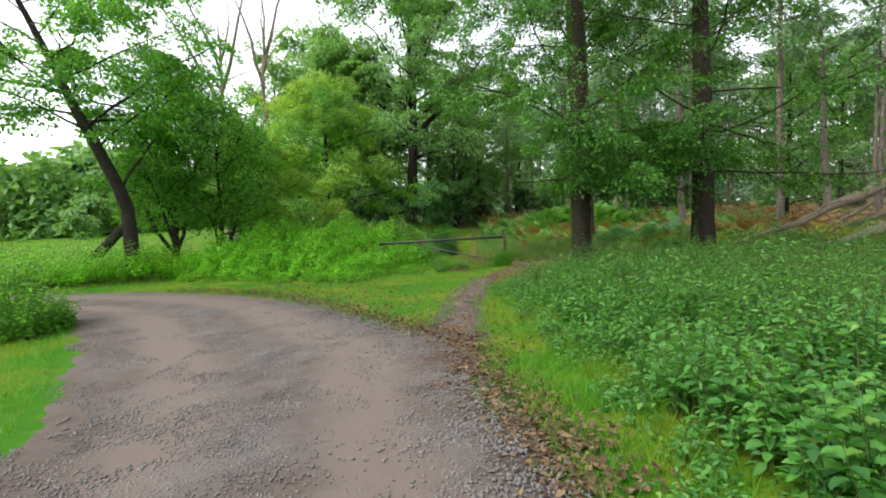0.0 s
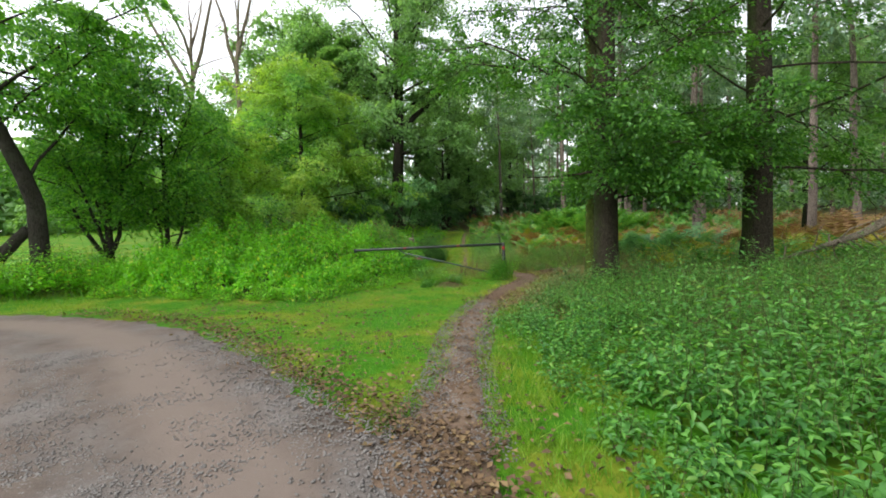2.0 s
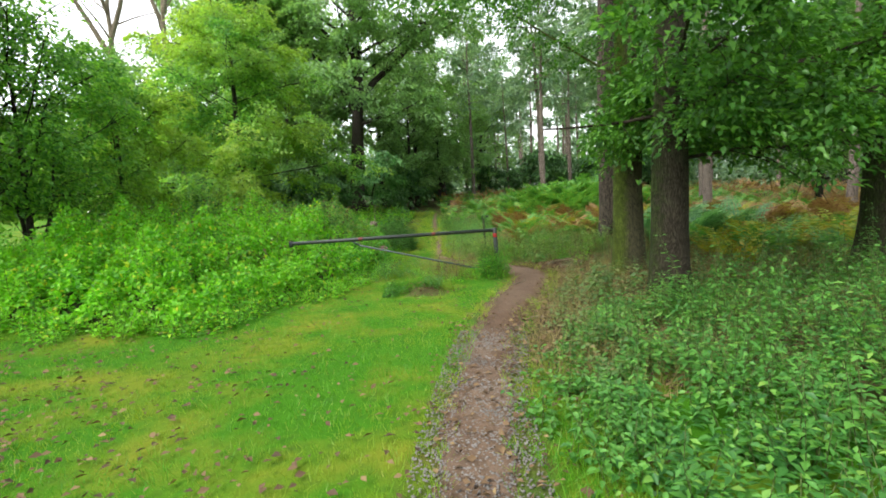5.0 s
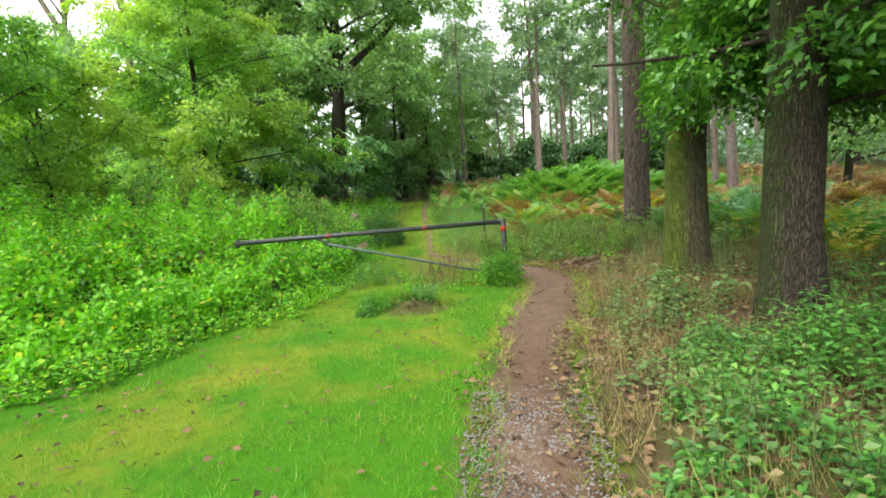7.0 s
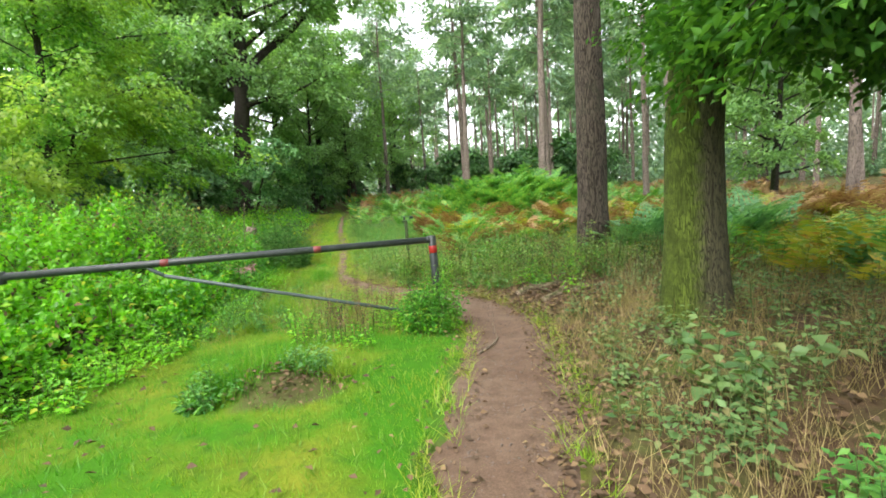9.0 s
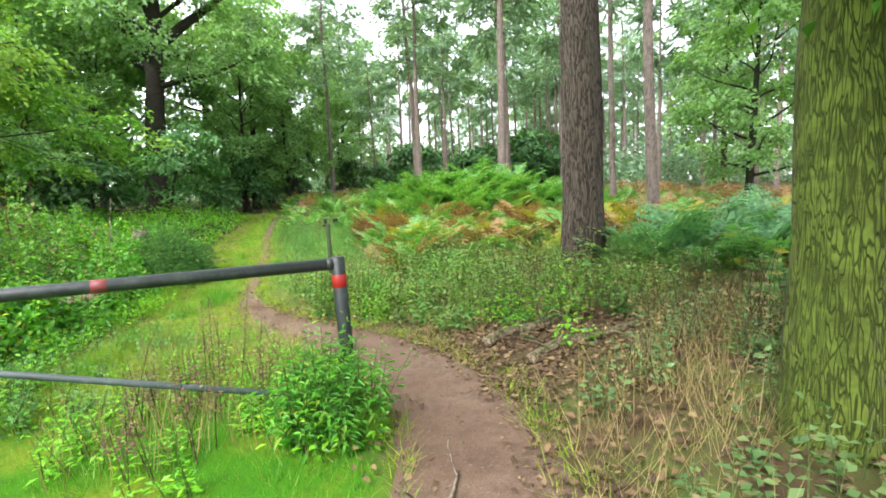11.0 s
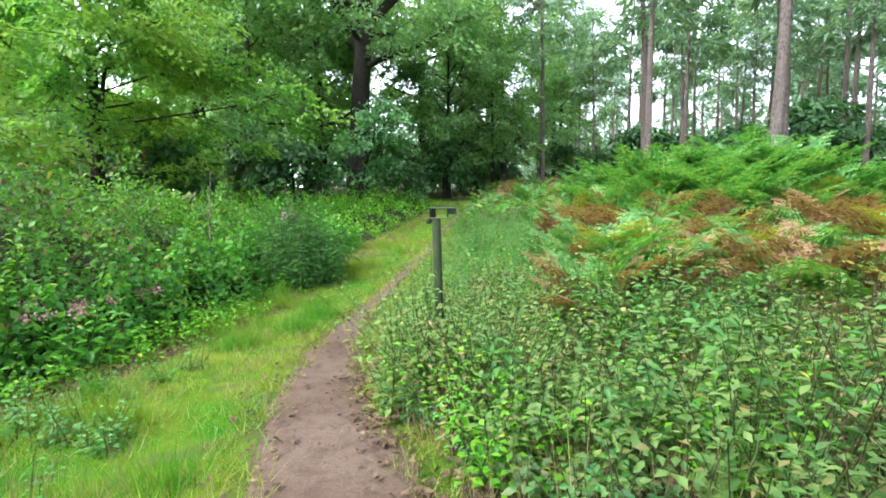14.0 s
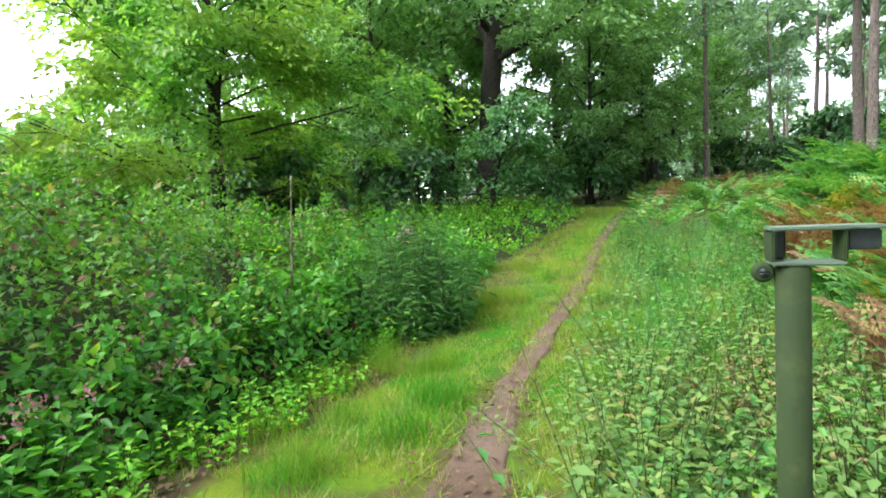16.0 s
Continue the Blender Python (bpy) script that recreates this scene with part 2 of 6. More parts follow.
ROAD = earth_mat("gravel_road", (0.13, 0.104, 0.086), (0.185, 0.148, 0.124), (0.095, 0.078, 0.066), 2.0, (0.175, 0.16, 0.15))
DIRT = earth_mat("path_earth", (0.14, 0.089, 0.058), (0.206, 0.147, 0.102), (0.086, 0.056, 0.038), 3.0)
CANE = bark_mat("red_cane", (0.09, 0.04, 0.03), (0.20, 0.12, 0.06))
STONE = paint_mat("pebble", (0.20, 0.185, 0.17), (0.30, 0.285, 0.265), 0.95)
GATE_PAINT = paint_mat("dark_green_steel", (0.020, 0.027, 0.024), (0.06, 0.075, 0.058), 0.45)
BRACE_PAINT = paint_mat("galvanised_steel", (0.06, 0.085, 0.078), (0.13, 0.16, 0.14), 0.5)
POST_PAINT = paint_mat("moss_green_paint", (0.027, 0.050, 0.009), (0.065, 0.088, 0.02), 0.85)
STEEL_EDGE = paint_mat("worn_green_steel", (0.14, 0.20, 0.13), (0.26, 0.28, 0.22), 0.5)
RED_BAND = paint_mat("red_reflector", (0.36, 0.014, 0.010), (0.24, 0.02, 0.014), 0.45)
FADED_RED = paint_mat("faded_red_paint", (0.17, 0.02, 0.016), (0.05, 0.045, 0.04), 0.5)
PATH_STONE = paint_mat("brown_pebble", (0.15, 0.115, 0.09), (0.22, 0.18, 0.15), 0.95)


def ground_mat():
    """Turf that gives way to bare litter under the trees."""
    m, nt, bsdf, out = node_mat("turf_and_litter")
    at = nt.nodes.new("ShaderNodeAttribute")
    at.attribute_name = "litter"
    turf = blend(nt, scaled(nt, noise_tex(nt, 0.9, 5), 0.45, 0.78), (0.055, 0.20, 0.006), (0.28, 0.27, 0.025))
    turf = blend(nt, scaled(nt, noise_tex(nt, 7, 6, 0.7), 0.5, 0.85), turf, (0.035, 0.10, 0.01))
    soil = blend(nt, scaled(nt, noise_tex(nt, 3, 6, 0.7), 0.35, 0.7), (0.075, 0.047, 0.026), (0.15, 0.10, 0.055))
    soil = blend(nt, scaled(nt, noise_tex(nt, 1.3, 5), 0.42, 0.68), soil, (0.10, 0.145, 0.03))
    edge = nt.nodes.new("ShaderNodeMath")
    edge.operation = "MULTIPLY_ADD"
    edge.inputs[1].default_value = 0.9
    nt.links.new(noise_tex(nt, 2.2, 6, 0.7), edge.inputs[0])
    nt.links.new(at.outputs["Fac"], edge.inputs[2])
    col = blend(nt, scaled(nt, edge.outputs[0], 0.75, 1.15), turf, soil)
    fine = noise_tex(nt, 120, 3, 0.8)
    col = blend(nt, 0.7, col, ramp(nt, [(0.3, (0.5, 0.5, 0.5)), (0.7, (1.3, 1.3, 1.3))], fine), "MULTIPLY")
    nt.links.new(col, bsdf.inputs["Base Color"])
    bsdf.inputs["Roughness"].default_value = 0.95
    bsdf.inputs["Specular IOR Level"].default_value = 0.15
    bump(nt, fine, bsdf, 0.6, 0.02)
    return m


GROUND = ground_mat()


# ---- mesh helpers ----
def mesh_of(name, verts, faces, material, smooth=False):
    """A mesh from an array of places and arrays (or one array) of faces."""
    me = bpy.data.meshes.new(name)
    groups = faces if isinstance(faces, list) else [faces]
    groups = [np.asarray(f, dtype=np.int32) for f in groups if len(f)]
    verts = np.asarray(verts, dtype=np.float32)
    loops = np.concatenate([f.ravel() for f in groups])
    sizes = np.concatenate([np.full(len(f), f.shape[1], dtype=np.int32) for f in groups])
    me.vertices.add(len(verts))
    me.vertices.foreach_set("co", verts.ravel())
    me.loops.add(len(loops))
    me.loops.foreach_set("vertex_index", loops)
    me.polygons.add(len(sizes))
    me.polygons.foreach_set("loop_start", np.concatenate([[0], np.cumsum(sizes)[:-1]]).astype(np.int32))
    me.update(calc_edges=True)
    if smooth:
        me.polygons.foreach_set("use_smooth", np.ones(len(sizes), dtype=bool))
    for mt in material if isinstance(material, list) else [material]:
        me.materials.append(mt)
    return me


def part(name, data, parent, label=""):
    ob = new(name, data)
    ob.parent = parent
    return tagged(ob, label) if label else ob


def thing(name, x, y, z, label, category, group="", kind=""):
    """An empty at a thing's base, to carry its parts."""
    ob = new(name)
    ob.location = (x, y, z)
    ob.empty_display_size = 0.2
    return tagged(ob, label, category, group, kind)


class Pile:
    """Gathers tubes and leaves into one mesh."""

    def __init__(self):
        self.v, self.q, self.t, self.n = [], [], [], 0

    def add(self, verts, quads=(), tris=()):
        self.v.append(np.asarray(verts, dtype=np.float32))
        if len(quads):
            self.q.append(np.asarray(quads) + self.n)
        if len(tris):
            self.t.append(np.asarray(tris) + self.n)
        self.n += len(verts)

    def mesh(self, name, material, smooth=False):
        groups = []
        if self.q:
            groups.append(np.concatenate(self.q))
        if self.t:
            groups.append(np.concatenate(self.t))
        return mesh_of(name, np.concatenate(self.v), groups, material, smooth)

    def tube(self, pts, radii, segs=8, bumps=0.0, rng=None, cap=True):
        pts = np.asarray(pts, dtype=float)
        n = len(pts)
        tang = np.gradient(pts, axis=0)
        tang /= np.linalg.norm(tang, axis=1)[:, None] + 1e-9
        ref = np.array([1.0, 0, 0]) if abs(tang[0][0]) < 0.8 else np.array([0, 1.0, 0])
        a = np.cross(tang, ref)
        a /= np.linalg.norm(a, axis=1)[:, None] + 1e-9
        b = np.cross(tang, a)
        ang = np.arange(segs) * 2 * math.pi / segs
        rr = np.asarray(radii, dtype=float)[:, None] * np.ones(segs)
        if bumps and rng is not None:
            lobes = 1 + bumps * rng.normal(size=segs)
            rr = rr * lobes * (1 + 0.5 * bumps * rng.normal(size=(n, segs)))
        ring = pts[:, None, :] + rr[..., None] * (np.cos(ang)[None, :, None] * a[:, None, :] + np.sin(ang)[None, :, None] * b[:, None, :])
        i, j = np.meshgrid(np.arange(n - 1), np.arange(segs), indexing="ij")
        k = (j + 1) % segs
        quads = np.stack([i * segs + j, i * segs + k, (i + 1) * segs + k, (i + 1) * segs + j], -1).reshape(-1, 4)[:, ::-1]
        verts = ring.reshape(-1, 3)
        tris = []
        if cap:
            verts = np.concatenate([verts, pts[-1:], pts[:1]])
            e = (n - 1) * segs
            tris = [(e + (s + 1) % segs, e + s, n * segs) for s in range(segs)] + [(s, (s + 1) % segs, n * segs + 1) for s in range(segs)]
        self.add(verts, quads, tris)

    def leaves(self, at, along, up, size, wide=0.55, fold=0.18, full=False):
        """Leaves from their stalk ends, the way they point, their upper side and their length."""
        at, along, up = (np.asarray(v, dtype=float) for v in (at, along, up))
        along = along / (np.linalg.norm(along, axis=1)[:, None] + 1e-9)
        side = np.cross(along, up)
        side /= np.linalg.norm(side, axis=1)[:, None] + 1e-9
        nrm = np.cross(side, along)
        size = np.broadcast_to(np.asarray(size, dtype=float), (len(at),))[:, None]
        w = 0.5 * wide * size
        n = len(at)
        if full:
            mid = at + along * size * 0.35
            far = at + along * size * 0.68
            tip = at + along * size - nrm * size * 0.15
            vs = np.stack([at, mid + side * w + nrm * fold * size, far + side * w * 0.7 + nrm * fold * size * 0.6, tip,
                           far - side * w * 0.7 + nrm * fold * size * 0.6, mid - side * w + nrm * fold * size], 1).reshape(-1, 3)
            o = np.arange(n)[:, None] * 6
            self.add(vs, np.concatenate([o + np.array([0, 1, 2, 3]), o + np.array([0, 3, 4, 5])]))
        else:
            mid = at + along * size * 0.45
            tip = at + along * size
            vs = np.stack([at, mid + side * w + nrm * fold * size, tip, mid - side * w + nrm * fold * size], 1).reshape(-1, 3)
            o = np.arange(n)[:, None] * 4
            self.add(vs, tris=np.concatenate([o + np.array([0, 1, 2]), o + np.array([0, 2, 3])]))


def unit(rng, n):
    v = rng.normal(size=(n, 3))
    return v / (np.linalg.norm(v, axis=1)[:, None] + 1e-9)


def smooth_noise(x, y, size, seed=0):
    """Gentle humps over the plan, between -1 and 1, from a few crossing waves."""
    r = np.random.default_rng(seed)
    out = np.zeros_like(np.asarray(x, dtype=float))
    for k in range(7):
        a = r.uniform(0, 2 * math.pi)
        f = 2 * math.pi / size * r.uniform(0.6, 1.9)
        out += np.sin(f * (np.cos(a) * x + np.sin(a) * y) + r.uniform(0, 6.28))
    return out / 4.5


def step(a, b, v):
    t = np.clip((np.asarray(v, dtype=float) - a) / (b - a), 0, 1)
    return t * t * (3 - 2 * t)


# ---- the lie of the land ----
LAND_Y = [-60, 0, 5, 9, 12, 16, 20, 24, 26, 28, 32, 40, 52, 100, 200]
LAND_Z = [-0.2, -0.2, -0.28, -0.24, -0.28, -0.38, -0.5, -0.64, -0.66, -0.5, -0.2, 0.4, 1.07, 2.6, 4.0]


def land(x, y):
    x, y = np.asarray(x, dtype=float), np.asarray(y, dtype=float)
    z = np.interp(y, LAND_Y, LAND_Z)
    z = z + 0.17 * np.exp(-(((x - 0.4) / 0.42) ** 2 + ((y - 16.95) / 0.3) ** 2)) + 0.22 * step(3, 5.5, x) * step(9, 12, y) + 0.25 * step(-2, -7, x) * step(11, 15, y)
    return z + 0.85 * np.exp(-(((x - 8.9) / 2.4) ** 2 + ((y - 31.3) / 1.9) ** 2)) + 0.16 * smooth_noise(x, y, 2.2, 55) * step(4.5, 6.5, x) * step(22.5, 24.5, y) * step(40, 34, y)


def land_at(x, y):
    return float(land(x, y))


ROAD_OUT = [(-60, 22), (-24, 16.2), (-11, 13.75), (-6.7, 12.85), (-4.1, 11.6), (-2.0, 9.1), (-0.77, 7.4), (0.07, 6.3), (0.36, 4.6), (0.58, 3.5), (0.66, 2.8), (0.8, 0), (0.9, -20)]
ROAD_IN = [(-62, 17), (-26, 12.2), (-14, 11.3), (-8.7, 10.4), (-6.6, 8.4), (-5.5, 7.0), (-4.7, 5.8), (-4.2, 5.0), (-3.8, 4.3), (-3.5, 3.8), (-3.2, 2.6), (-3.0, 0), (-3.0, -20)]
PATH = [(-0.5, 4.6, 1.5), (-0.1, 6.0, 1.0), (0.25, 8.1, 0.5), (0.5, 10.2, 0.54), (1.0, 12.5, 0.58), (1.7, 14.7, 0.75), (2.1, 15.6, 0.95), (2.75, 17.2, 0.95), (3.1, 18.5, 0.95),
        (2.95, 20.0, 1.0), (2.5, 21.3, 0.95), (2.02, 22.5, 0.74), (1.72, 24.0, 0.5), (1.6, 25.6, 0.28), (1.7, 27.0, 0.25), (2.0, 30.0, 0.24), (2.1, 33.0, 0.22), (2.5, 38.0, 0.18), (2.9, 42.0, 0.12)]


def curve_through(points, per=14):
    """A smooth line through points (Catmull-Rom)."""
    p = np.array(points, dtype=float)
    p = np.concatenate([[2 * p[0] - p[1]], p, [2 * p[-1] - p[-2]]])
    out = []
    for i in range(1, len(p) - 2):
        for s in np.arange(per) / per:
            out.append(0.5 * (2 * p[i] + (p[i + 1] - p[i - 1]) * s + (2 * p[i - 1] - 5 * p[i] + 4 * p[i + 1] - p[i + 2]) * s ** 2 + (3 * p[i] - p[i - 1] - 3 * p[i + 1] + p[i + 2]) * s ** 3))
    out.append(p[-2])
    return np.array(out)


road_a, road_b = curve_through(ROAD_OUT), curve_through(ROAD_IN)
path_line = curve_through(PATH, 10)


def path_gap(x, y):
    """Metres from the path's edge (negative on it)."""
    x, y = np.ravel(x), np.ravel(y)
    c = np.interp(y, path_line[:, 1], path_line[:, 0])
    w = np.interp(y, path_line[:, 1], path_line[:, 2])
    d = np.abs(x - c) - w / 2
    return np.where((y < 6.3) | (y > 42), 9.0, d)


def inside(x, y, poly):
    """Which places lie within a closed outline."""
    x, y = np.ravel(x), np.ravel(y)
    hit = np.zeros(len(x), dtype=bool)
    j = len(poly) - 1
    for i in range(len(poly)):
        (xi, yi), (xj, yj) = poly[i], poly[j]
        if yi != yj:
            hit ^= ((yi > y) != (yj > y)) & (x < (xj - xi) * (y - yi) / (yj - yi) + xi)
        j = i
    return hit


def edge_gap(x, y, line):
    """Metres to a line of points."""
    x, y = np.ravel(x), np.ravel(y)
    best = np.full(len(x), 1e9)
    for (ax, ay), (bx, by) in zip(line[:-1], line[1:]):
        dx, dy = bx - ax, by - ay
        s = np.clip(((x - ax) * dx + (y - ay) * dy) / (dx * dx + dy * dy + 1e-12), 0, 1)
        best = np.minimum(best, np.hypot(x - ax - s * dx, y - ay - s * dy))
    return best


road_poly = np.concatenate([road_a[:, :2], road_b[::-1, :2]])


def on_road(x, y):
    return inside(x, y, road_poly[::3])


def scatter(rng, n, box, keep):
    """n places within a box of the plan that keep() lets stand."""
    got = []
    have = 0
    for k in range(40):
        x = rng.uniform(box[0], box[1], 2 * n)
        y = rng.uniform(box[2], box[3], 2 * n)
        ok = keep(x, y)
        got.append(np.stack([x[ok], y[ok]], 1))
        have += ok.sum()
        if have >= n:
            break
    return np.concatenate(got)[:n]


# ---- the large structure ----
def build_ground():
    def axis(lo, hi, fine, far):
        out = list(np.arange(lo, hi, fine))
        d = fine
        while out[-1] < far:
            d *= 1.25
            out.append(out[-1] + d)
        d = fine
        while out[0] > -far:
            d *= 1.25
            out.insert(0, out[0] - d)
        return np.array(out)
    xs, ys = axis(-14, 15, 0.28, 900), axis(-3, 44, 0.28, 900)
    gx, gy = np.meshgrid(xs, ys, indexing="ij")
    gz = land(gx, gy) + 0.012 * smooth_noise(gx, gy, 1.4, 3)
    nx, ny = gx.shape
    i, j = np.meshgrid(np.arange(nx - 1), np.arange(ny - 1), indexing="ij")
    q = np.stack([i * ny + j, (i + 1) * ny + j, (i + 1) * ny + j + 1, i * ny + j + 1], -1).reshape(-1, 4)
    me = mesh_of("ground", np.stack([gx, gy, gz], -1).reshape(-1, 3), q, GROUND, True)
    x, y = gx.ravel(), gy.ravel()
    litter = step(2.4, 3.6, x) * step(8, 13, y) * (1 - 0.8 * step(20.5, 23, y) * step(8.5, 6, x) * step(38, 33, y)) + 0.75 * step(3.0, 4.0, x) * step(13, 8, y)
    litter = np.maximum(litter, 0.95 * step(0.05, 0.3, x - np.interp(y, path_line[:, 1], path_line[:, 0]) - 0.3) * step(10.5, 12.5, y) * step(22.5, 20.5, y))
    litter = np.maximum(litter, 1.0 * step(0.6, 0.3, np.hypot(x - 0.52, y - 16.8)))
    litter = np.maximum(litter, 0.75 * step(42, 52, y) * step(-26, -14, x))
    litter = np.maximum(litter, 0.55 * step(0.45, 0.0, path_gap(x, y)))
    litter = np.maximum(litter, 0.5 * step(0.4, 0.0, edge_gap(x, y, road_a[::3, :2])))
    litter = np.maximum(litter, step(-2.5, -4.5, x) * step(15, 17, y) * step(34, 30, y) * step(-15, -12, x))
    worn = step(0.25, 0.6, smooth_noise(x, y, 0.8, 77)) * step(19, 21, y) * step(36, 32, y) * step(3.2, 2.6, x) * step(-2, -1, x)
    litter = np.maximum(litter, 0.6 * worn)
    litter = np.maximum(litter, 0.8 * step(19.5, 21, y) * step(0.75, 0.25, np.abs(x + 0.25 - 0.11 * (y - 24))))
    at = me.attributes.new("litter", "FLOAT", "POINT")
    at.data.foreach_set("value", litter.astype(np.float32))
    tagged(new("ground", me), "green turf giving way to brown leaf litter under trees", "ground", kind="structure")


def strip(name, left, right, material, label, across=18, lift=0.02, wobble=0.07, seed=0):
    """A worn track between two lines, its edges ragged and sunk below the turf."""
    n = len(left)
    s = np.linspace(0, 1, across)
    v = left[:, None, :2] * (1 - s)[None, :, None] + right[:, None, :2] * s[None, :, None]
    side = (right - left)[:, :2]
    side = side / (np.linalg.norm(side, axis=1)[:, None] + 1e-9)
    pull = (np.abs(s - 0.5) * 2) ** 3
    x, y = v[..., 0], v[..., 1]
    shift = wobble * smooth_noise(x, y, 0.7, seed) * pull
    x = x + side[:, None, 0] * shift
    y = y + side[:, None, 1] * shift
    z = land(x, y) + lift + 0.008 * smooth_noise(x, y, 0.9, seed + 1) - (lift + 0.03) * (np.abs(s - 0.5) * 2)[None, :] ** 10
    i, j = np.meshgrid(np.arange(n - 1), np.arange(across - 1), indexing="ij")
    q = np.stack([i * across + j, i * across + j + 1, (i + 1) * across + j + 1, (i + 1) * across + j], -1).reshape(-1, 4)
    me = mesh_of(name, np.stack([x, y, z], -1).reshape(-1, 3), q, material, True)
    wear = np.exp(-((s - 0.30) / 0.12) ** 2) + np.exp(-((s - 0.72) / 0.13) ** 2)
    at = me.attributes.new("wear", "FLOAT", "POINT")
    at.data.foreach_set("value", np.tile(wear, n).astype(np.float32))
    return tagged(new(name, me), label, "track", kind="structure")


def dense(line, gap):
    d = np.concatenate([[0], np.cumsum(np.linalg.norm(np.diff(line[:, :2], axis=0), axis=1))])
    t = np.linspace(0, d[-1], int(d[-1] / gap))
    return np.stack([np.interp(t, d, line[:, k]) for k in range(line.shape[1])], 1)


build_ground()
m_count = 420
ra, rb = (np.stack([np.interp(np.linspace(0, len(l) - 1, m_count), np.arange(len(l)), l[:, k]) for k in range(2)], 1) for l in (road_a, road_b))
strip("road", rb, ra, ROAD, "grey-brown gravel track bending round the grass verge", 40, 0.03, 0.12, 4)
pl = dense(path_line, 0.12)
pt = np.gradient(pl[:, :2], axis=0)
pt /= np.linalg.norm(pt, axis=1)[:, None]
pn = np.stack([pt[:, 1], -pt[:, 0]], 1)
strip("footpath", pl[:, :2] - pn * pl[:, 2:3] * 0.55, pl[:, :2] + pn * pl[:, 2:3] * 0.55, DIRT, "narrow trodden brown earth footpath through grass", 12, 0.02, 0.09, 9)


# ---- trees ----
def limb(start, way, length, rng, bend=0.0, points=6, wild=0.12):
    """A branch's line: it starts one way and bends up (or down) as it goes."""
    p = [np.array(start, dtype=float)]
    d = np.array(way, dtype=float)
    for k in range(points - 1):
        d = d + np.array([0, 0, bend / points]) + rng.normal(size=3) * wild
        d /= np.linalg.norm(d)
        p.append(p[-1] + d * length / (points - 1))
    return np.array(p)


def tree(name, x, y, label, seed, height, girth, spread, bark, leaf, leaves, leaf_size, first=0.3, limbs=14, rise=0.5, bend=0.4,
         lean=(0, 0), clump=0.35, flat=0.5, twigs=9, flare=1.5, fork=False, sway=0.02, crook=1.25, stout=0.42, sides=14, vert=0.4, inner=0.22, boughs=(), twig_wood=True, hang=-0.1, wide=0.55, category="tree", shape=None, floor=1.2, sprays=2, forks=(), kink=0.0):
    """A tree: a tapered trunk with limbs and twigs, and a crown of leaves along the twigs."""
    rng = np.random.default_rng(seed)
    z0 = land_at(x, y)
    root = thing(name, x, y, z0, label, category)
    wood, crown = Pile(), Pile()
    k = 16
    f = np.linspace(0, 1, k)
    g = np.clip((f - kink) / (1 - kink), 0, 1) ** crook
    line = np.stack([lean[0] * g, lean[1] * g, height * 0.93 * f], 1)
    line[1:, :2] += np.cumsum(rng.normal(size=(k - 1, 2)), axis=0) * sway * height / k
    line[0, 2] = -0.25
    rad = girth * ((1 - f) ** 0.8 * 0.93 + 0.07)
    rad[0] *= flare * 1.1
    if not fork:
        extra = np.array([[line[0] + (line[1] - line[0]) * s for s in (0.12, 0.3, 0.6)]])[0]
        er = [girth * flare * 0.97, girth * (1 + (flare - 1) * 0.45), girth * 1.05]
        line = np.concatenate([line[:1], extra, line[1:]])
        rad = np.concatenate([rad[:1], er, rad[1:]])
    wood.tube(line, rad, sides, 0.05, rng)
    zs = line[:, 2]
    tips, weights = [], []
    plan = []
    for i in range(limbs):
        u = (i + 0.5 + rng.uniform(-0.4, 0.4)) / limbs
        prof = shape(u) if shape else math.sin(math.pi * (0.18 + 0.75 * u)) ** 0.8
        plan.append(((first + (0.97 - first) * u) * height * 0.93, i * 2.39996 + rng.uniform(-0.5, 0.5), spread * max(0.25, prof) * rng.uniform(0.75, 1.2), rise * (0.35 + u) + rng.uniform(-0.15, 0.15), 1.0, 0.0))
    plan += [(zz, radians(a), ln, 0.12, 2.2, 0.0) for zz, a, ln in boughs] + [(zz, radians(a), ln, e, 1.5, r) for zz, a, ln, e, r in forks]
    for zz, a, ln, e, rich, thick in plan:
        start = np.array([np.interp(zz, zs, line[:, c]) for c in range(3)])
        way = np.array([math.cos(a) * math.cos(e), math.sin(a) * math.cos(e), math.sin(e)])
        r0 = thick or float(np.interp(zz, zs, rad)) * stout
        end = start + way * ln
        if end[2] < 4.8 and path_gap(np.array([end[0] + x]), np.array([end[1] + y]))[0] < 0.9:
            ln *= 0.5
        lb = limb(start, way, ln, rng, bend, 7)
        wood.tube(lb, np.linspace(r0, 0.012, 7), 9 if thick else 6, 0.0, None, False)
        for t in range(twigs):
            s = rng.uniform(inner, 1.0) * 6
            q = int(min(5, s))
            base = lb[q] + (lb[q + 1] - lb[q]) * (s - q)
            d = lb[q + 1] - lb[q]
            d = d / np.linalg.norm(d) + rng.normal(size=3) * np.array([0.75, 0.75, vert]) + np.array([0, 0, hang])
            d /= np.linalg.norm(d)
            tl = ln * rng.uniform(0.22, 0.45) * (1.1 - 0.07 * s)
            tw = limb(base, d, tl, rng, hang * 1.2, 4, 0.15)
            bare_over = tw[-1][2] < 4.4 and path_gap(np.array([tw[-1][0] + x]), np.array([tw[-1][1] + y]))[0] < 0.9
            if twig_wood and not bare_over:
                wood.tube(tw, np.linspace(max(0.012, r0 * 0.18), 0.004, 4), 3, 0.0, None, False)
            tips.append(tw)
            weights.append(tl * rich)
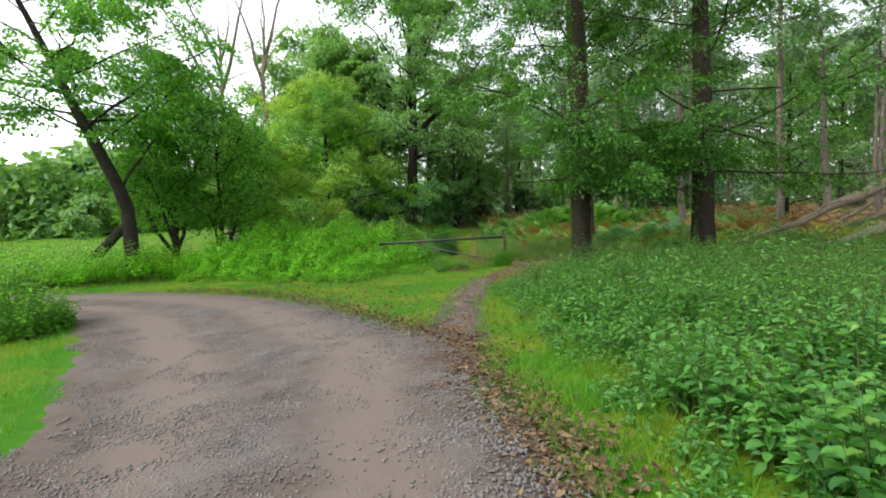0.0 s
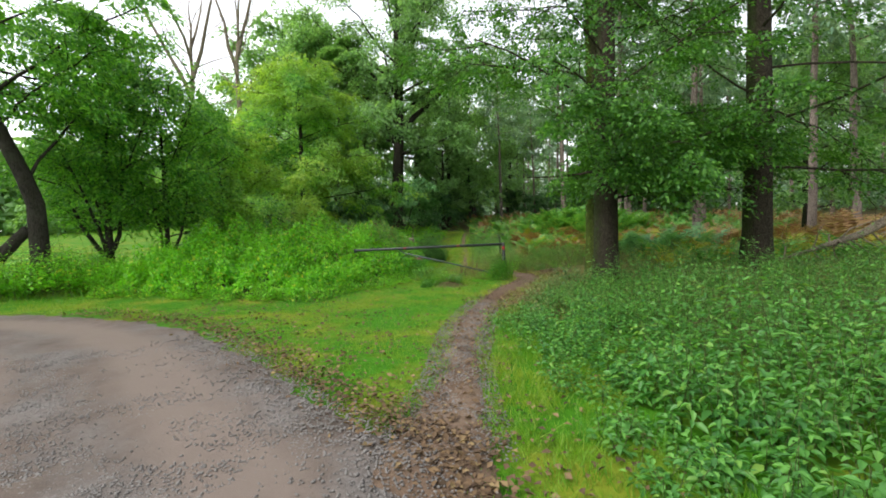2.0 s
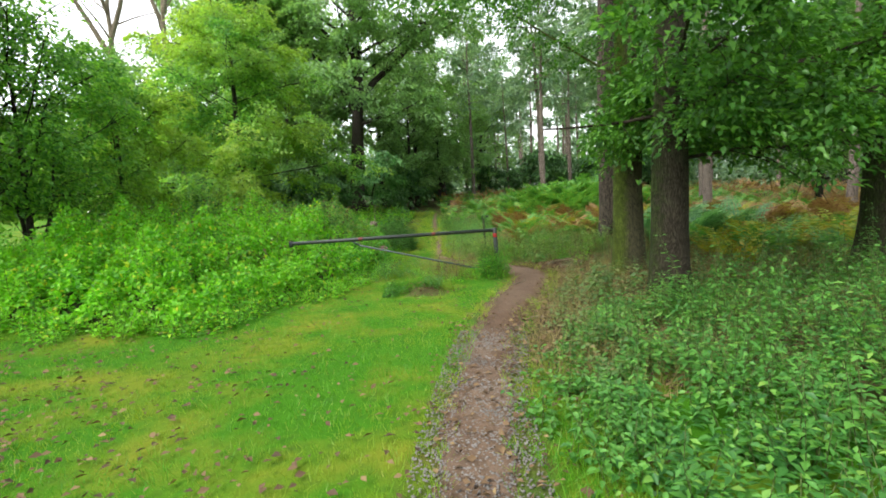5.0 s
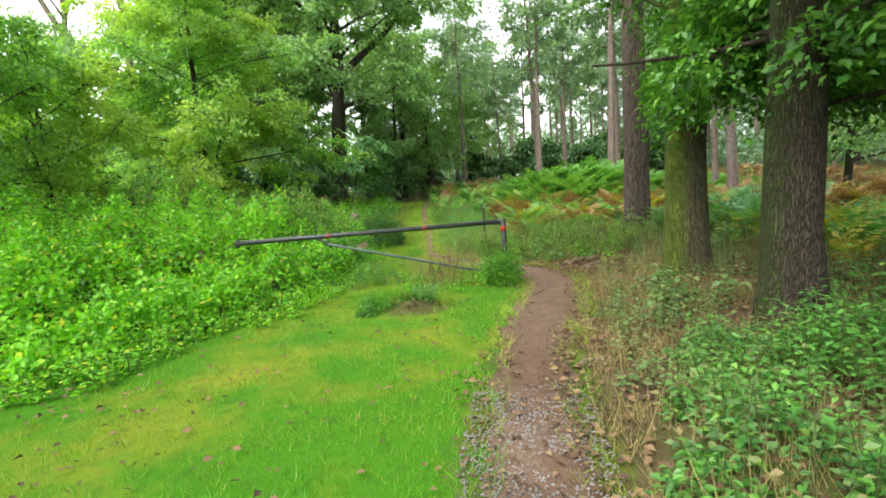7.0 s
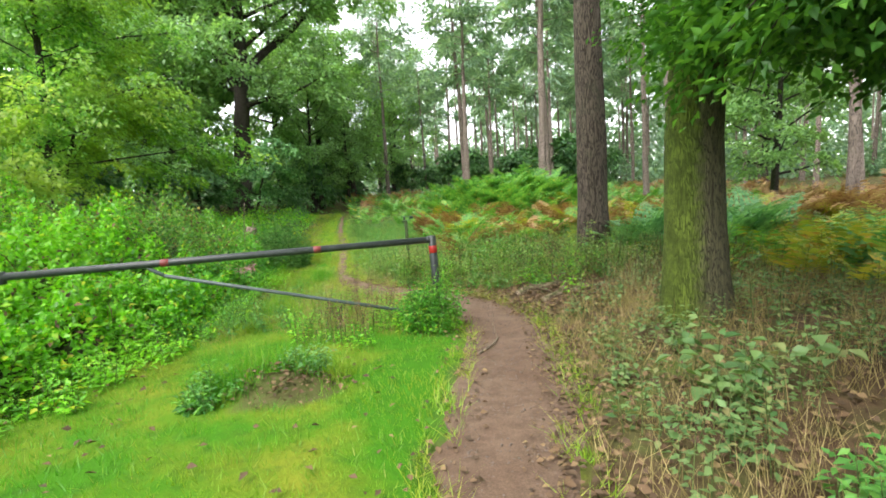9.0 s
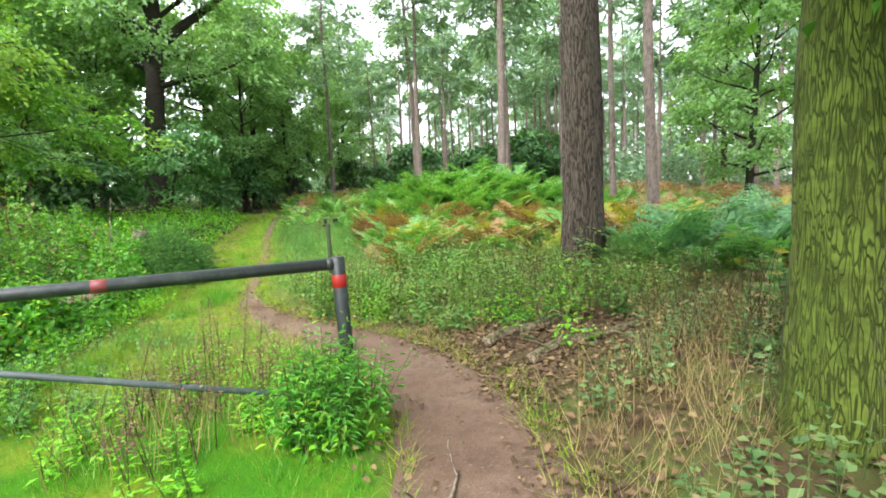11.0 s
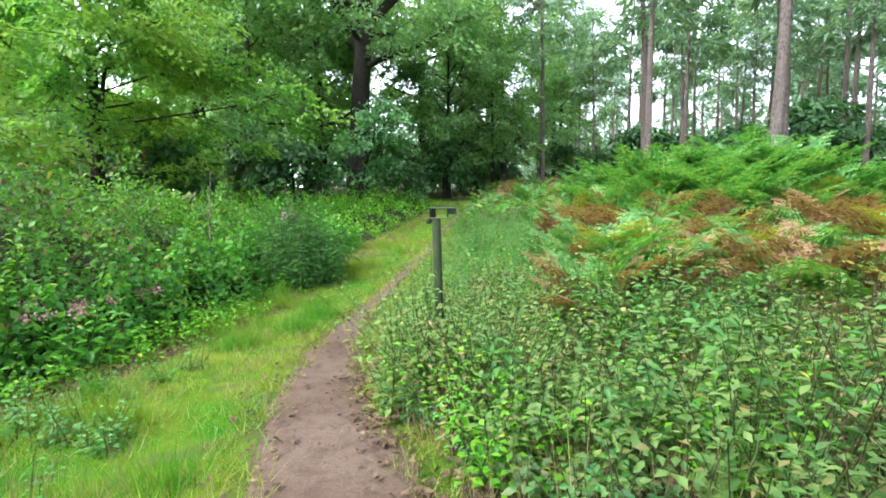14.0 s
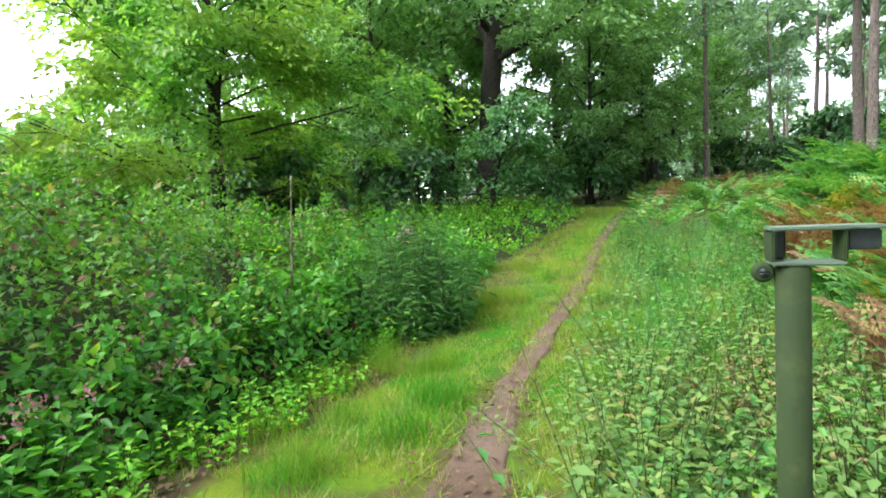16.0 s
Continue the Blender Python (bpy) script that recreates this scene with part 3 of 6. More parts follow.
    if leaves:
        # each twig carries a few drooping sprays; gaps stay open between them
        tw = np.array(tips)
        many = sprays * len(tw)
        own = np.repeat(np.arange(len(tw)), sprays)
        s = rng.uniform(0.5, 2.99, many)
        q = s.astype(int)
        mid = tw[own, q] + (tw[own, q + 1] - tw[own, q]) * (s - q)[:, None] + rng.normal(size=(many, 3)) * clump * 0.25
        out = mid - np.stack([np.interp(mid[:, 2], zs, line[:, 0]), np.interp(mid[:, 2], zs, line[:, 1]), mid[:, 2]], 1)
        out /= np.linalg.norm(out, axis=1)[:, None] + 1e-9
        nrm = np.array([0, 0, 1.0]) + 0.45 * out + rng.normal(size=(many, 3)) * 0.25
        nrm /= np.linalg.norm(nrm, axis=1)[:, None]
        ax = np.cross(nrm, unit(rng, many))
        ax /= np.linalg.norm(ax, axis=1)[:, None] + 1e-9
        ay = np.cross(nrm, ax)
        big = (clump + 0.12) * rng.uniform(0.6, 1.35, many)
        w = np.repeat(np.array(weights), sprays) * rng.gamma(1.6, 1.0, many)
        pick = rng.choice(many, leaves, p=w / w.sum())
        r, a = rng.uniform(0, 1, leaves) ** 0.6, rng.uniform(0, 2 * math.pi, leaves)
        way = ax[pick] * np.cos(a)[:, None] + ay[pick] * np.sin(a)[:, None]
        at = mid[pick] + way * (r * big[pick])[:, None] - np.array([0, 0, 1.0]) * (0.42 * r ** 2 * big[pick])[:, None] + nrm[pick] * rng.normal(0, 0.28 * flat * clump, leaves)[:, None]
        over = path_gap(at[:, 0] + x, at[:, 1] + y) < 0.9
        keep = (at[:, 2] > floor + rng.uniform(-0.3, 0.5, leaves)) & ~(over & (at[:, 2] < 4.2))
        at, way, pick = at[keep], way[keep], pick[keep]
        n = len(at)
        along = way * 0.7 + out[pick] * 0.4 + unit(rng, n) * 0.6 + np.array([0, 0, -0.35])
        up = nrm[pick] + rng.normal(size=(n, 3)) * 0.35
        crown.leaves(at, along, up, leaf_size * rng.uniform(0.6, 1.35, n), wide)
        part("crown", crown.mesh(name + "_crown", leaf), root)
    part("trunk", wood.mesh(name + "_trunk", bark, True), root)
    return root


# the oaks beside the footpath
tree("oak_tree", 3.97, 14.0, "tall oak with furrowed brown trunk and low drooping leaves", 11, 15, 0.27, 5.4, OAK_BARK, OAK, 66000, 0.095, first=0.14, stout=0.12, limbs=26, rise=0.28, bend=0.1, clump=0.36, hang=-0.35, twigs=14, floor=1.75, boughs=((3.0, 15, 2.6), (3.3, 55, 2.4), (2.9, -35, 2.6), (3.1, -85, 2.2), (3.4, 95, 2.0), (2.5, -60, 2.4), (2.6, -22, 2.8), (2.7, -100, 1.9), (2.75, 78, 2.5), (2.65, 62, 2.6), (3.0, 86, 2.8), (2.9, 48, 2.4)))
tree("oak_tree", 4.66, 16.72, "oak with moss-covered green trunk beside the path", 12, 15, 0.30, 4.2, MOSSY_BARK, OAK, 36000, 0.085, first=0.2, stout=0.14, limbs=20, rise=0.45, hang=-0.3, twigs=12, flare=1.3, floor=1.9, boughs=((2.8, -25, 2.5), (2.9, 2, 3.2), (3.6, -12, 3.4), (3.2, -50, 2.2), (3.3, -10, 2.8), (3.1, 20, 2.8), (3.3, 45, 2.6)))
tree("oak_tree", 7.45, 14.2, "dark oak trunk among nettles with leafy low branches", 13, 16, 0.33, 5.8, OAK_BARK, OAK, 44000, 0.10, first=0.14, stout=0.12, limbs=26, rise=0.28, bend=0.1, clump=0.36, hang=-0.35, twigs=14, floor=1.75, boughs=((3.1, 105, 3.6), (3.3, 85, 3.8), (2.9, 130, 3.0), (3.2, 60, 3.2), (3.0, 250, 2.6)))
stout_pine = tree("pine_tree", 6.25, 21.15, "stout pine with plated grey-brown bark above ferns", 14, 20, 0.30, 3.4, PINE_BARK, HAZED_NEEDLE, 9000, 0.24, first=0.5, limbs=18, rise=0.3, wide=0.25, flare=1.15, sway=0.008)

# trees on the far side of the track
tree("leaning_tree", -10.5, 16.7, "dark slanting tree with airy crown beside the track", 21, 13, 0.25, 5.4, DARK_BARK, HEDGE, 42000, 0.14, first=0.36, limbs=24, rise=0.35, lean=(-4.5, 0.4), crook=1.0, kink=0.22, stout=0.3, bend=-0.1, clump=0.42, hang=-0.35, twigs=13, inner=0.35, floor=3.0, forks=((3.0, 60, 4.2, 0.95, 0.05), (5.2, 10, 5.5, 0.55, 0.06), (6.4, 200, 5.0, 0.3, 0.07)))
tree("hawthorn_tree", -10.8, 20.2, "bushy small green tree with thin dark stems", 22, 8.6, 0.13, 3.5, DARK_BARK, HEDGE, 25000, 0.13, first=0.2, limbs=26, rise=0.6, twigs=13, clump=0.42, fork=True, floor=1.75, forks=((0.7, 200, 4.5, 1.05, 0.09), (0.9, 20, 4.6, 1.0, 0.085), (0.6, 300, 4.2, 1.1, 0.08)))
tree("hawthorn_tree", -9.3, 21.0, "bushy small green tree with thin dark stems", 23, 7.2, 0.10, 3.0, DARK_BARK, HEDGE, 17000, 0.13, first=0.22, limbs=24, rise=0.6, twigs=12, clump=0.42, fork=True, floor=1.6, forks=((0.6, 150, 3.8, 1.05, 0.07), (0.5, 330, 3.6, 1.0, 0.065)))
tree("hazel_tree", -9.0, 25.0, "bright green bushy young tree behind the brambles", 24, 6.8, 0.12, 2.7, DARK_BARK, YELLOW, 18000, 0.15, first=0.12, limbs=20, rise=0.6, twigs=12, clump=0.42, fork=True, floor=0.8)
tree("hornbeam_tree", -7.2, 32.0, "broad yellow-green tree with layered spreading branches", 25, 11.8, 0.2, 5.0, DARK_BARK, YELLOW, 66000, 0.155, first=0.08, stout=0.22, limbs=46, rise=0.42, bend=-0.15, clump=0.5, flat=0.35, hang=-0.25, vert=0.25, inner=0.25, twigs=13, floor=1.6, forks=((0.9, 205, 5.0, 0.9, 0.1), (1.1, 330, 5.0, 0.95, 0.1)), shape=lambda u: (1 - u) ** 0.55 * 1.05 + 0.08)
tree("oak_tree", -2.4, 42.2, "large old oak with dark forked limbs", 26, 21, 0.55, 8.4, DARK_BARK, HAZED_FAR, 52000, 0.24, first=0.3, limbs=22, rise=0.8, bend=0.1, stout=0.4, clump=0.8, twigs=13, floor=4.6, sway=0.05, lean=(0.8, 0), forks=((7.0, 165, 10.0, 0.95, 0.28), (8.0, 15, 11.0, 0.8, 0.26), (9.5, 215, 8.0, 0.8, 0.18)))
tree("elder_bush", -1.75, 38.6, "pale green leaning elder bush at the wood's edge", 27, 4.4, 0.08, 1.7, DARK_BARK, SHRUB, 5200, 0.17, first=0.15, limbs=16, rise=0.5, bend=-0.2, clump=0.3, hang=-0.4, lean=(1.3, -0.2), sway=0.08, fork=True, floor=1.25, category="bush")
tree("dead_tree", -20.0, 47.0, "tall bare grey tree against the sky", 28, 22, 0.36, 5.0, DEAD_WOOD, None, 0, 0.1, first=0.5, stout=0.5, limbs=9, rise=0.9, bend=0.4, twigs=8, sway=0.05, forks=((12.0, 185, 15.0, 1.1, 0.2), (13.5, 10, 14.0, 1.2, 0.19), (16.0, 95, 10.0, 1.0, 0.13), (15.0, 260, 11.0, 1.1, 0.14)))
tree("dead_tree", -15.0, 45.0, "tall bare grey tree against the sky", 29, 22, 0.3, 4.5, DEAD_WOOD, None, 0, 0.1, first=0.5, stout=0.5, limbs=9, rise=1.0, bend=0.4, twigs=8, sway=0.05, forks=((13.5, 200, 12.0, 1.25, 0.16), (14.5, 30, 12.0, 1.2, 0.17), (16.0, 300, 9.0, 1.1, 0.11)))


def wood_of_copies(kinds, spots, seed, group):
    """Copies of a few trees on their spots, each turned and sized a little differently. The kinds stand on the first spots."""
    rng = np.random.default_rng(seed)
    for i, (x, y, s) in enumerate(spots):
        src = kinds[i % len(kinds)]
        m = pose(x, y, land_at(x, y), rng.uniform(-2, 2), rng.uniform(-2, 2), rng.uniform(0, 360)) @ Matrix.Diagonal((s * rng.uniform(0.9, 1.1), s * rng.uniform(0.9, 1.1), s, 1))
        ob = copy_thing(src, m) if i >= len(kinds) else src
        ob.matrix_basis = m
        ob["group"] = group


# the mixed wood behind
broad = [tree("woodland_tree", -14, 40, "leafy dark green woodland tree", 31 + k, 13.5 + k, 0.24, 4.4, DARK_BARK, HAZED_FAR, 10500, 0.27, first=0.14, limbs=22, rise=0.55, clump=0.6, twigs=9, twig_wood=False, floor=1.0) for k in range(3)]
BROAD = [(-13.5, 36, 0.72), (-17, 40, 0.8), (-8.5, 42, 1.05), (-12.5, 46, 1.0), (-6, 48, 1.15), (-17, 55, 1.2), (2.0, 50, 1.0), (5.2, 58, 1.05), (-1, 56, 1.25),
         (9.5, 62, 0.8), (-10, 60, 1.3), (-6.5, 39.5, 0.7), (1.4, 47.5, 0.75), (4.0, 50, 0.6), (-13.0, 52, 1.4), (-9, 54, 1.55), (3.2, 62, 1.3), (11.5, 72, 1.3),
         (20.8, 29.8, 0.8), (33, 28, 0.9), (34, 42, 1.0)]
wood_of_copies(broad, BROAD, 5, "broadleaf trees of the wood")
far_trees = [tree("field_tree", -40, 90, "rounded green tree beyond the field", 41 + k, 11, 0.3, 5.5, DARK_BARK, HAZED_FIELD_LEAF, 1800, 1.35, first=0.06, limbs=12, rise=0.5, clump=1.3, twigs=5, twig_wood=False, floor=0.3) for k in range(2)]
wood_of_copies(far_trees, [(-30 - 7.0 * k + 3 * math.sin(k * 2.1), 84 + 6 * math.sin(k * 1.7) - 1.6 * k, 1.15 + 0.25 * math.sin(k * 3.3)) for k in range(13)] + [(-44, 62, 0.45), (-41, 56, 0.33)], 6, "trees beyond the field")


def pine(name, seed, height, girth, needles, label):
    return tree(name, 0, 0, label, seed, height, girth, 2.5, HAZED_BARK, HAZED_NEEDLE, needles, 0.44, first=0.48, limbs=18, rise=0.35, bend=0.2, clump=0.5, flat=0.35, twigs=4, twig_wood=False, sides=10, wide=0.26, flare=1.2, sway=0.02, shape=lambda u: 0.5 + 0.5 * math.sin(math.pi * u), floor=3.0)


pines = [pine("pine_tree", 51, 19, 0.18, 2000, "slender reddish-brown pine trunk with high crown"), pine("pine_tree", 52, 21, 0.22, 1900, "slender reddish-brown pine trunk with high crown"),
         pine("pine_tree", 53, 17, 0.15, 1700, "slender reddish-brown pine trunk with high crown"), pine("pine_tree", 54, 20, 0.2, 1800, "slender reddish-brown pine trunk with high crown")]


def pine_spots():
    rng = np.random.default_rng(8)
    spots = [(7.3, 52.0, 0.95), (13.0, 36.5, 1.1), (14.2, 38.0, 1.0), (15.4, 40.5, 1.05), (11.0, 43.0, 0.9), (12.2, 47, 0.95), (17.5, 34.0, 1.1), (20.5, 26.0, 1.05), (15.8, 23.0, 1.0),
             (18.5, 19.0, 0.95), (23, 22, 1.0), (13.2, 27.0, 1.05), (25.5, 17.0, 1.0)]
    while len(spots) < 48:
        x, y = rng.uniform(8, 62), rng.uniform(24, 105)
        if y < 66 - 1.6 * (x - 8) * 0.9 - 6 and x < 24 or y + 0.9 * x < 62:
            continue
        if min((x - a) ** 2 + (y - b) ** 2 for a, b, c in spots) > 6.5:
            spots.append((x, y, rng.uniform(0.85, 1.15)))
    return spots


near_pines = pine_spots()
wood_of_copies(pines, near_pines, 9, "pines of the plantation")
thin_pines = [tree("distant_pine", 0, 0, "distant pine trunk in the depth of the wood", 55 + k, 19 + k, 0.19, 2.6, HAZED_BARK, HAZED_NEEDLE, 800, 0.8, first=0.46, limbs=7, rise=0.3, clump=0.7, twigs=3, twig_wood=False, sides=7, wide=0.27, flare=1.2, shape=lambda u: 0.5 + 0.5 * math.sin(math.pi * u), floor=3.0) for k in range(3)]


def far_pine_spots():
    rng = np.random.default_rng(18)
    spots = []
    while len(spots) < 84:
        x, y = rng.uniform(10, 95), rng.uniform(12, 115)
        d = math.hypot(x - 3, y - 15)
        if 36 < d < 105 and x > 4 + 0.1 * y and min([9.0] + [(x - a) ** 2 + (y - b) ** 2 for a, b, c in spots + near_pines]) > 4.5:
            spots.append((x, y, rng.uniform(0.85, 1.15)))
    return spots


wood_of_copies(thin_pines, far_pine_spots(), 19, "distant pines")
under = [tree("understorey_bush", 0, 0, "dense understorey bush with leaves darkened for shade", 61 + k, 3.4, 0.06, 1.9, DARK_BARK, SHADED_BUSH, 1700, 0.34, first=0.08, limbs=12, rise=0.5, clump=0.42, twigs=4, twig_wood=False, fork=True, floor=0.05, category="bush") for k in range(2)]
r_under = np.random.default_rng(62)
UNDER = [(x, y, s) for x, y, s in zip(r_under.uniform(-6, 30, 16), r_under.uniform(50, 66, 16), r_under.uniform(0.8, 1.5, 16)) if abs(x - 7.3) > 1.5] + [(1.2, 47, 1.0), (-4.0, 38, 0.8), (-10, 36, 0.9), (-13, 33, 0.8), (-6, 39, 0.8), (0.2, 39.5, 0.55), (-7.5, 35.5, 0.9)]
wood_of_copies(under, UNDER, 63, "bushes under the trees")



def leaf_bank(name, label, n, size, seed, place, leaf, category="wood"):
    """Far woodland too deep to tell apart: leaves massed in uneven heaps."""
    rng = np.random.default_rng(seed)
    x, y, top = place(rng, n)
    z = land(x, y) + top * rng.uniform(0, 1, n) ** 0.8
    pile = Pile()
    pile.leaves(np.stack([x, y, z], 1), unit(rng, n), np.array([0, 0, 0.7]) + unit(rng, n) * 0.6, size * rng.uniform(0.6, 1.3, n), 0.6)
    return tagged(new(name, pile.mesh(name, leaf)), label, category, kind="stuff")


def far_ring(rng, n):
    a = rng.uniform(-0.62, 2.05, n)
    d = 104 + rng.uniform(-8, 10, n) + 6 * np.sin(a * 9)
    x, y = 3 + d * np.sin(a + 0.1), 15 + d * np.cos(a + 0.1)
    return x, y, 11.0 + 3.5 * smooth_noise(x, y, 16, 71) + 1.5 * smooth_noise(x, y, 5, 72)


def under_ring(rng, n):
    a = rng.uniform(-0.30, 1.6, n)
    d = 60 + rng.uniform(-5, 8, n) + 5 * np.sin(a * 7)
    x, y = 3 + d * np.sin(a), 12 + d * np.cos(a)
    top = 3.2 + 2.2 * smooth_noise(x, y, 9, 73) + 0.8 * smooth_noise(x, y, 3, 74)
    return x, y, np.maximum(0.2, top)


def field_ring(rng, n):
    a = rng.uniform(-1.15, -0.32, n)
    d = 92 + rng.uniform(-5, 6, n) + 5 * np.sin(a * 13)
    x, y = d * np.sin(a), d * np.cos(a)
    return x, y, 9.5 + 3.0 * smooth_noise(x, y, 12, 78) + 1.5 * smooth_noise(x, y, 4, 79)


leaf_bank("field_wood", "green line of trees beyond the field, haze in leaf colour", 26000, 1.25, 77, field_ring, HAZED_FIELD_LEAF)
leaf_bank("far_wood", "wood closing the view behind pines, leaves paled for haze", 60000, 0.95, 75, far_ring, HAZED_NEEDLE)
leaf_bank("understorey", "saplings under the pines with leaves paled for haze", 26000, 0.5, 76, under_ring, HAZED_NEEDLE, "bushes")

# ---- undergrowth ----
# Dark colour painting the inner shade on the sheet under the bramble leaves.
CORE_SHADE = earth_mat("core_shade_paint", (0.03, 0.045, 0.015), (0.05, 0.07, 0.02), (0.06, 0.045, 0.025), 4.0)
BRAMBLE_EDGE = [(-9.2, 16.2), (-7.4, 15.0), (-5.1, 14.7), (-3.1, 14.6), (-2.6, 15.3), (-1.8, 17.1), (-1.06, 18.6), (-0.6, 20.2), (-0.5, 22.3), (-0.3, 23.6), (-0.05, 26), (0.1, 28.4), (0.45, 31), (0.8, 34), (1.3, 38), (1.6, 42)]
BRAMBLE_AREA = BRAMBLE_EDGE + [(-2.0, 43.0), (-6.0, 38.0), (-9.0, 32.0), (-10.0, 25.0), (-9.6, 20.0)]


def mound(x, y):
    """How high the brambles stand over the ground."""
    x, y = np.ravel(x), np.ravel(y)
    d = edge_gap(x, y, BRAMBLE_AREA + BRAMBLE_AREA[:1])
    reach = np.interp(y, [15, 18, 20.5, 22.5, 26], [4.2, 3.2, 2.2, 1.7, 1.5])
    top = np.interp(y, [14, 17, 20, 22, 23.5, 25.5, 28, 32, 38], [1.0, 1.15, 1.2, 1.46, 1.66, 1.58, 0.95, 0.6, 0.5])
    ok = inside(x, y, BRAMBLE_AREA)
    z = top * (0.13 + 0.87 * np.minimum(1, d / reach) ** 0.8) * step(-0.1, 0.3, d) * (1 + 0.22 * smooth_noise(x, y, 1.0, 23))
    return np.where(ok, np.maximum(0, z + 0.5 * smooth_noise(x, y, 1.7, 21) * np.minimum(1, d) + 0.38 * smooth_noise(x, y, 0.75, 22) * np.minimum(1, 0.3 + d) + 0.11 * smooth_noise(x, y, 0.36, 24) * np.minimum(1, 0.3 + d)), 0)


def thicket(name, label, box, keep, n, leaf, size, seed, fine=True):
    rng = np.random.default_rng(seed)
    p = scatter(rng, n, box, keep)
    x, y = p[:, 0], p[:, 1]
    hgt = mound(x, y)
    e = 0.12
    gx, gy = (mound(x + e, y) - mound(x - e, y)) / (2 * e), (mound(x, y + e) - mound(x, y - e)) / (2 * e)
    nrm = np.stack([-gx, -gy, np.ones(len(x))], 1)
    nrm /= np.linalg.norm(nrm, axis=1)[:, None]
    z = land(x, y) + hgt * (1 - 0.55 * rng.uniform(0, 1, n) ** 2.4) + rng.uniform(-0.02, 0.14, n) * np.minimum(1, hgt * 2)
    at = np.stack([x, y, z], 1)
    pile = Pile()
    along = unit(rng, n) + nrm * 0.3 + np.array([0, 0, -0.1])
    pile.leaves(at, along, nrm * 0.6 + np.array([0, 0, 0.7]) + rng.normal(size=(n, 3)) * 0.35, size * rng.uniform(0.55, 1.35, n), 0.62, 0.12, fine)
    me = pile.mesh(name, leaf)
    return tagged(new(name, me), label, "brambles", kind="stuff")


def grown(x, y):
    return (mound(x, y) > 0.12)


thicket("bramble_thicket", "bright green bramble and nettle leaves heaped beside the grass", (-10, 0.2, 14.5, 25), lambda x, y: grown(x, y) & (y < 22.6 + 0.8 * smooth_noise(x, y, 2, 5)), 92000, BRAMBLE, 0.086, 71, False)
thicket("dark_bramble_thicket", "dark green bramble thicket with reddish canes", (-8, 0.3, 20, 29), lambda x, y: grown(x, y) & (y > 21.6 + 0.8 * smooth_noise(x, y, 2, 5)) & (mound(x, y) > 0.55 + 0.25 * smooth_noise(x, y, 1.1, 8)), 62000, BRAMBLE_DARK, 0.068, 72, False)
thicket("nettle_fringe", "fresh green nettles along the foot of the brambles", (-3, 0.3, 20, 31), lambda x, y: (mound(x, y) > 0.05) & (mound(x, y) < 0.95 + 0.35 * smooth_noise(x, y, 1.1, 8)), 21000, FRESH, 0.095, 73, False)
thicket("bank_weeds", "mixed green weeds and brambles lining the ride", (-6, 1.8, 27, 43), lambda x, y: grown(x, y) & (y > 27 + smooth_noise(x, y, 2, 5)), 18000, BRAMBLE, 0.085, 74, False)


thicket("dead_bramble_leaves", "brown and reddish dead leaves caught in the brambles", (-8, 0.3, 18, 29), lambda x, y: grown(x, y) & (smooth_noise(x, y, 0.5, 9) > 0.1), 5200, LITTER, 0.075, 78)


def canes():
    """Arching reddish bramble canes over the thicket."""
    rng = np.random.default_rng(79)
    p = scatter(rng, 150, (-7, 0.2, 17, 29), lambda x, y: mound(x, y) > 0.5)
    pile = Pile()
    for x, y in p:
        a, ln = rng.uniform(0, 6.28), rng.uniform(0.5, 1.1)
        f = np.linspace(0, 1, 6)
        xs, ys = x + math.cos(a) * ln * f, y + math.sin(a) * ln * f
        z0 = float(land_at(x, y) + mound(np.array([x]), np.array([y]))[0])
        zs = z0 - 0.25 + 0.55 * np.sin(f * 2.6) * ln
        pile.tube(np.stack([xs, ys, zs], 1), np.linspace(0.006, 0.003, 6), 4, 0, None, False)
    tagged(new("bramble_canes", pile.mesh("bramble_canes", CANE, True)), "thin arching reddish bramble canes", "brambles", kind="stuff")


canes()


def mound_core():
    """A dark sheet under the leaves, coloured to stand in for the shade inside."""
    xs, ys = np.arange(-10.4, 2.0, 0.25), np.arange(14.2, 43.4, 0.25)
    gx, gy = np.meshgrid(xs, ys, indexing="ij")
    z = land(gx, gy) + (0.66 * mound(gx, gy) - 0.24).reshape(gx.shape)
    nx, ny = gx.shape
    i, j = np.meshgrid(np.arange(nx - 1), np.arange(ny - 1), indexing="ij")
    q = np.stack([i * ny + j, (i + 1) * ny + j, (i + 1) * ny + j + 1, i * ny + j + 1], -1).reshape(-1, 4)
    me = mesh_of("bramble_shade_core", np.stack([gx, gy, z], -1).reshape(-1, 3), q, CORE_SHADE, True)
    tagged(new("bramble_shade_core", me), "dark filler sheet inside the brambles, coloured as shade", "brambles", kind="stuff")


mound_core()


def stems_into(pile, base, tip, r):
    """Thin three-sided stems."""
    n = len(base)
    off = np.array([[1, 0, 0], [-0.5, 0.87, 0], [-0.5, -0.87, 0]])
    v = np.concatenate([base[:, None, :] + off * r, tip[:, None, :] + off * r * 0.5], 1).reshape(-1, 3)
    o = np.arange(n)[:, None] * 6
    pile.add(v, np.concatenate([o + np.array(f) for f in ((0, 1, 4, 3), (1, 2, 5, 4), (2, 0, 3, 5))]))


